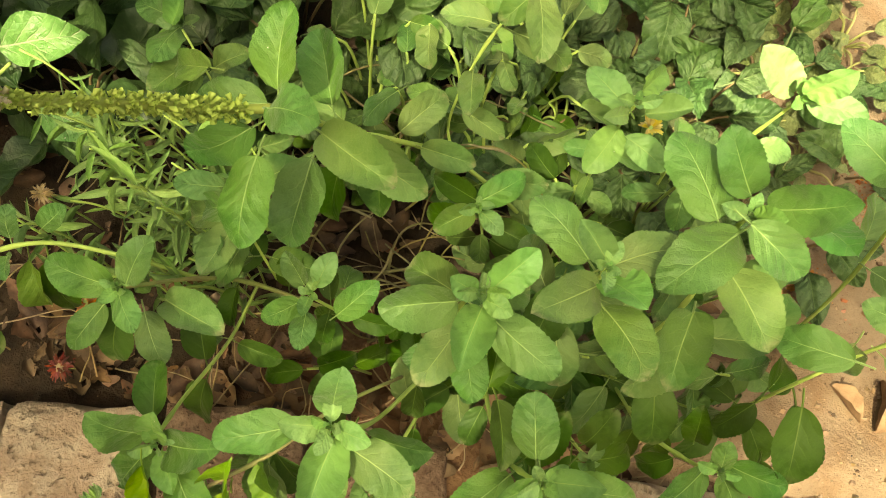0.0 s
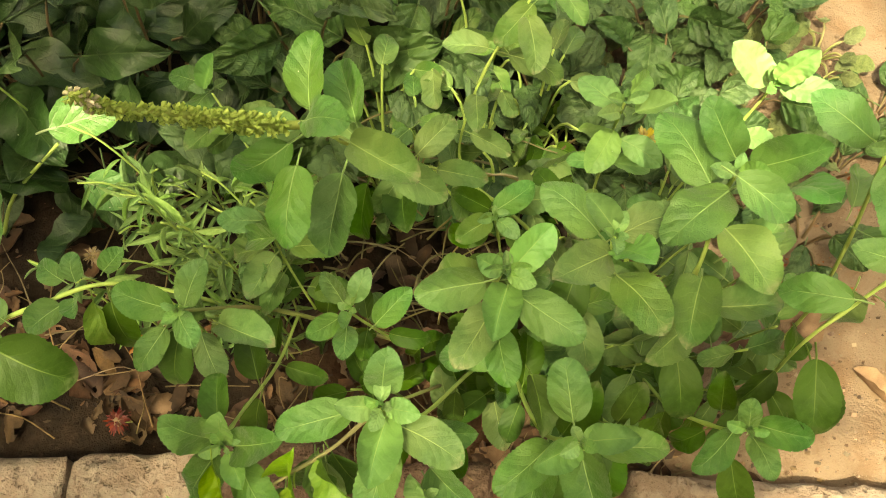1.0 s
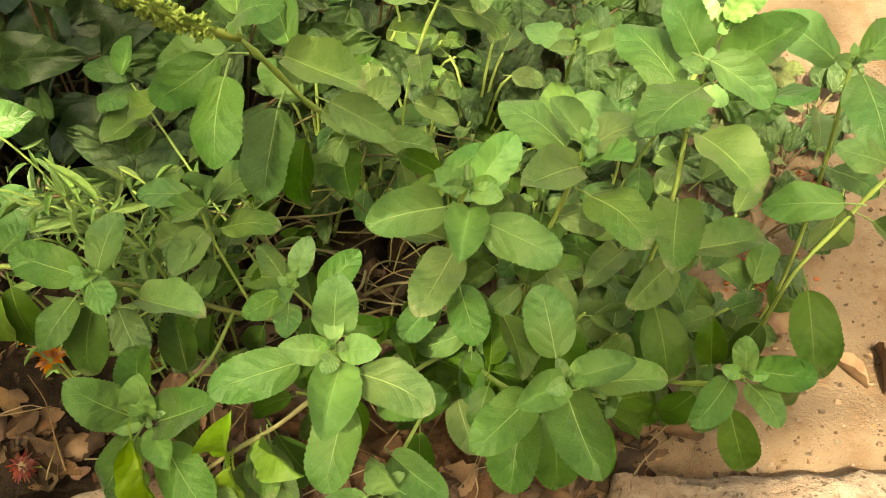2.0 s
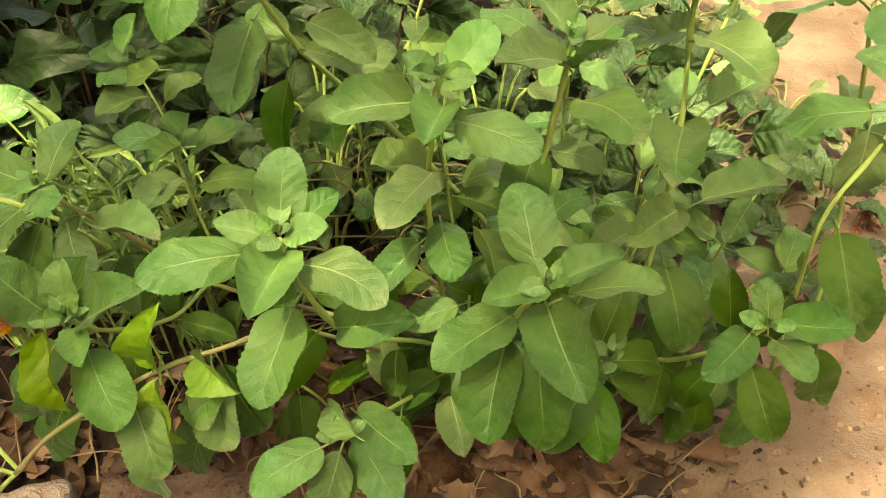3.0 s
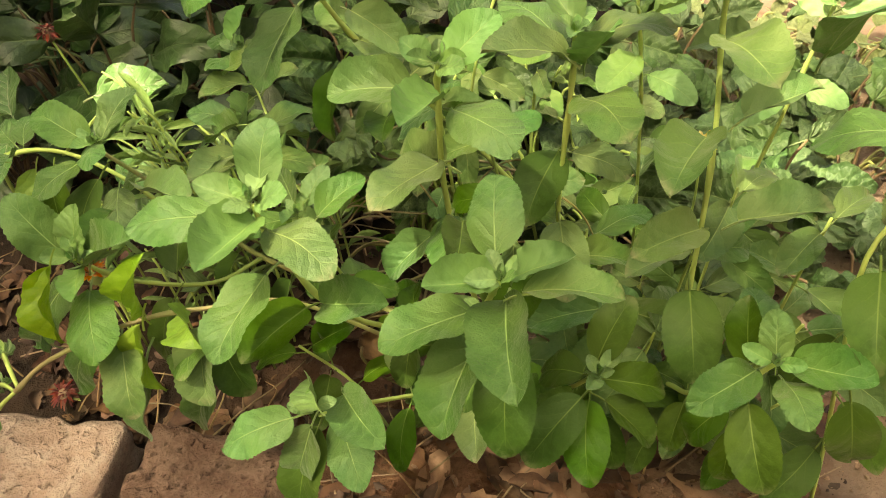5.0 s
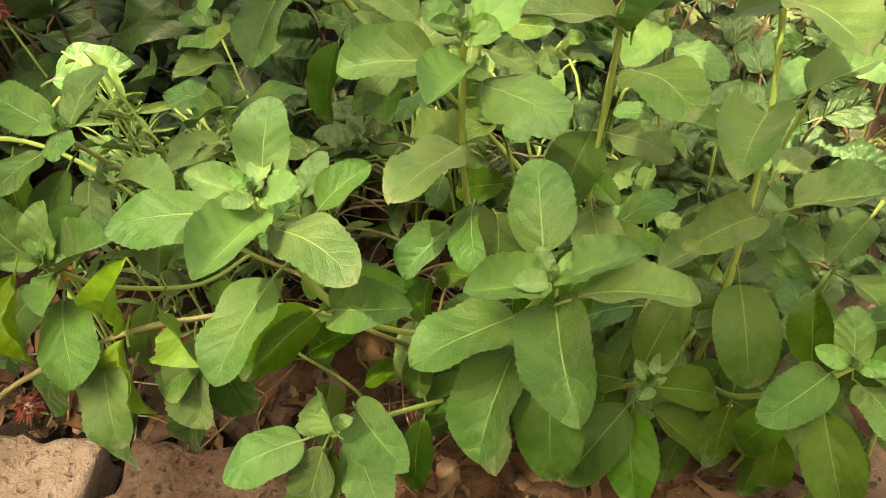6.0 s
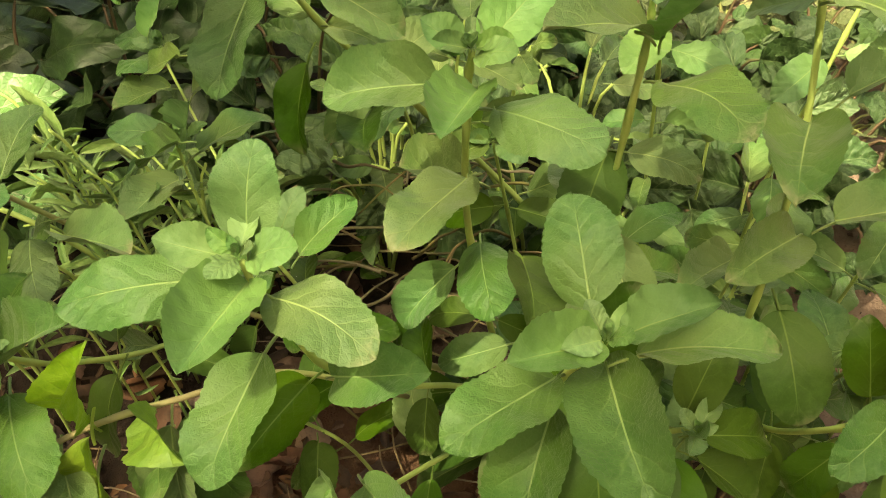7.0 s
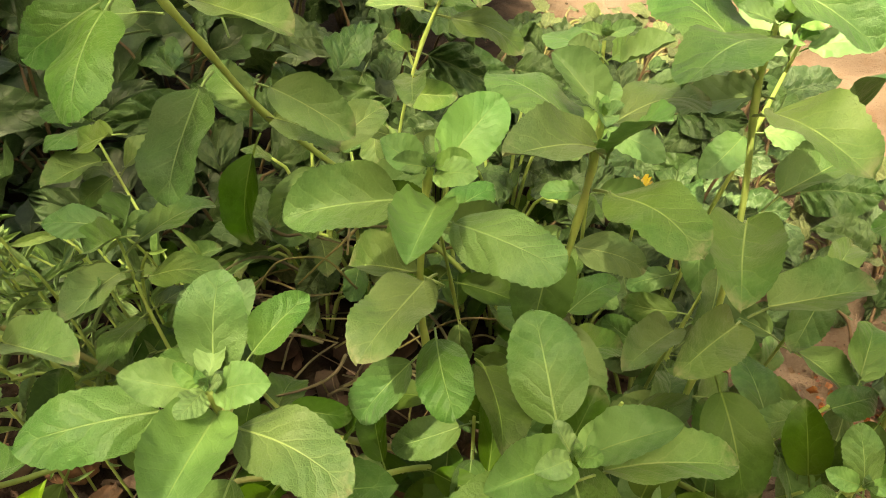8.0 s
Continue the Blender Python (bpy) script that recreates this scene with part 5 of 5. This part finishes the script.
for k in range(420):
    cx, cy, rad = (0.396, 0.196, 0.016) if k < 300 else (0.455, 0.288, 0.012)
    x, y = r.gauss(cx, rad), r.gauss(cy, rad * 0.8)
    s0 = 0.0005 + 0.0018 * r.random() ** 3
    m = Matrix.Translation((x, y, ground_height(x, y) + s0 * 0.3)) @ Euler((r.random() * 6, r.random() * 6, 0)).to_matrix().to_4x4()
    n = len(verts)
    verts += [tuple(m @ Vector((sx * s0 * r.uniform(0.5, 1.2), sy * s0 * r.uniform(0.4, 1.0), sz * s0 * r.uniform(0.3, 0.8)))) for sz in (-1, 1) for sx, sy in ((-1, -1), (1, -1), (1, 1), (-1, 1))]
    faces += [tuple(n + q for q in f) for f in ((0, 3, 2, 1), (4, 5, 6, 7), (0, 1, 5, 4), (1, 2, 6, 5), (2, 3, 7, 6), (3, 0, 4, 7))]
me = bpy.data.meshes.new("brick_crumbs")
me.from_pydata(verts, [], faces)
me.materials.append(RUST)
tagged(new("brick_crumbs", me), "rust-red crumbs of crushed brick on the sand", "brick crumbs", kind="stuff")


# ---- an unseen shrub, added above the view to shade the back of the bed ----
def blocker_shrub():
    ob = thing("blocker_shrub", "unseen shrub added to shade the back left of the bed", "shrub")
    r = random.Random(12)
    limbs = []
    for k in range(7):
        out = Vector((0.16 + 0.08 * k, -0.34 + 0.13 * k + r.uniform(-0.05, 0.05), 0.0))
        limbs.append([(-0.66, 0.62, -0.01), (-0.64, 0.61, 0.34), tuple(Vector((-0.60, 0.58, 0.62)) + out * 0.5), tuple(Vector((-0.60, 0.58, 0.72)) + out)])
        bm = bmesh.new()
        tube(bm, limbs[-1], 0.014, 0.004, 7)
        part("limb", mesh_of("limb", bm, BARK), ob)
    verts, faces = [], []
    for k in range(5200):
        c = Vector((r.uniform(-0.74, 0.02), r.uniform(0.16, 1.15), r.gauss(0.74, 0.05)))
        if c.x > -0.10 - 0.10 * math.sin(c.y * 9) or c.z < 0.60 or r.random() < max(0.0, (c.x + 0.16) * 4.0):
            continue
        d1 = Vector((r.uniform(-1, 1), r.uniform(-1, 1), r.uniform(-0.5, 0.2))).normalized() * r.uniform(0.018, 0.032)
        d2 = d1.cross(Vector((r.uniform(-0.5, 0.5), r.uniform(-0.5, 0.5), 1))).normalized() * d1.length * 0.5
        up = Vector((0, 0, -0.006))
        n = len(verts)
        verts += [tuple(c - d1 + up), tuple(c - d1 * 0.1 + d2), tuple(c + d1 + up), tuple(c - d1 * 0.1 - d2)]
        faces.append((n, n + 1, n + 2, n + 3))
    me = bpy.data.meshes.new("crown")
    me.from_pydata(verts, [], faces)
    me.materials.append(CROWN)
    tagged(part("crown", me, ob), kind="stuff")


blocker_shrub()


# ---- an unseen tree, added to shade the bed ----
def blocker_tree():
    """An added leafy bough between the bed and the sun, with a few gaps that let sunlight down."""
    ob = thing("blocker_tree", "unseen leafy tree added so that its bough shades the bed", "tree")
    far = 6.0
    mid = Vector((0.08, 0.20, 0.1)) + sun_way * far
    x = sun_way.cross(Vector((0, 0, 1))).normalized()
    y = x.cross(sun_way)
    foot = Vector((mid.x - 0.9, mid.y - 0.4, 0.0))
    bm = bmesh.new()
    tube(bm, [tuple(foot), (foot.x + 0.1, foot.y, 2.6), (foot.x + 0.4, foot.y + 0.1, 4.4), tuple(mid - x * 0.95 + Vector((0, 0, 0.2)))], 0.13, 0.03, 12)
    part("trunk", mesh_of("trunk", bm, BARK), ob)
    # gaps, thin and thick spots are placed to brighten or darken chosen areas
    gaps = [(Vector((0.290, 0.221, 0.212)), 0.019), (Vector((-0.108, 0.206, 0.10)), 0.011)]
    thin = [(Vector((0.125, 0.0, 0.215)), 0.05, 0.80), (Vector((0.47, 0.04, 0.0)), 0.11, 0.42), (Vector((0.53, 0.47, 0.0)), 0.16, 0.4), (Vector((0.30, 0.62, 0.0)), 0.12, 0.45), (Vector((0.275, 0.14, 0.21)), 0.05, 0.72), (Vector((0.19, 0.32, 0.10)), 0.12, 0.74)]
    thick = [(Vector((0.325, 0.05, 0.165)), 0.05, 300), (Vector((0.275, 0.06, 0.12)), 0.05, 250), (Vector((0.045, -0.01, 0.17)), 0.04, 110), (Vector((-0.16, 0.32, 0.08)), 0.14, 1500), (Vector((-0.20, 0.20, 0.02)), 0.07, 250)]
    thin = [((g - mid).dot(x), (g - mid).dot(y), rad, keep) for g, rad, keep in thin]
    thick = [((g - mid).dot(x), (g - mid).dot(y), rad) for g, rad, count in thick for k in range(count)]
    holes = [((g - mid).dot(x), (g - mid).dot(y), rad) for g, rad in gaps]
    r = random.Random(5)
    verts, faces = [], []
    for k in range(38000 + len(thick)):
        outer = 29000 <= k < 38000
        wa, wb = (1.9, 1.6) if outer else (0.8, 0.5)
        a, b = r.uniform(-wa, wa), r.uniform(-wb, wb)
        if k >= 38000:
            p, q, rad = thick[k - 38000]
            a, b = p + r.gauss(0, rad * 0.6), q + r.gauss(0, rad * 0.6)
        if any((a - p) ** 2 + (b - q) ** 2 < rad * rad and r.random() > keep for p, q, rad, keep in thin):
            continue
        if (a / wa) ** 2 + (b / wb) ** 2 > r.uniform(0.75, 1.0) or outer and (a / 0.79) ** 2 + (b / 0.49) ** 2 < 1:
            continue
        ln = r.uniform(0.06, 0.11) if outer else r.uniform(0.018, 0.032)
        if any((a - p) ** 2 + (b - q) ** 2 < (rad + ln * 0.5) ** 2 for p, q, rad in holes):
            continue
        c = mid + a * x + b * y + sun_way * r.uniform(-0.35, 0.35)
        d1 = Vector((r.uniform(-1, 1), r.uniform(-1, 1), r.uniform(-0.6, 0.6))).normalized()
        d2 = (d1.cross(sun_way) + Vector((r.uniform(-0.4, 0.4), r.uniform(-0.4, 0.4), r.uniform(-0.4, 0.4)))).normalized() * ln * 0.25
        d1 = d1 * ln * 0.5
        n = len(verts)
        verts += [tuple(c - d1), tuple(c + d2), tuple(c + d1), tuple(c - d2)]
        faces.append((n, n + 1, n + 2, n + 3))
    me = bpy.data.meshes.new("crown")
    me.from_pydata(verts, [], faces)
    me.materials.append(CROWN)
    tagged(part("crown", me, ob), kind="stuff")


blocker_tree()
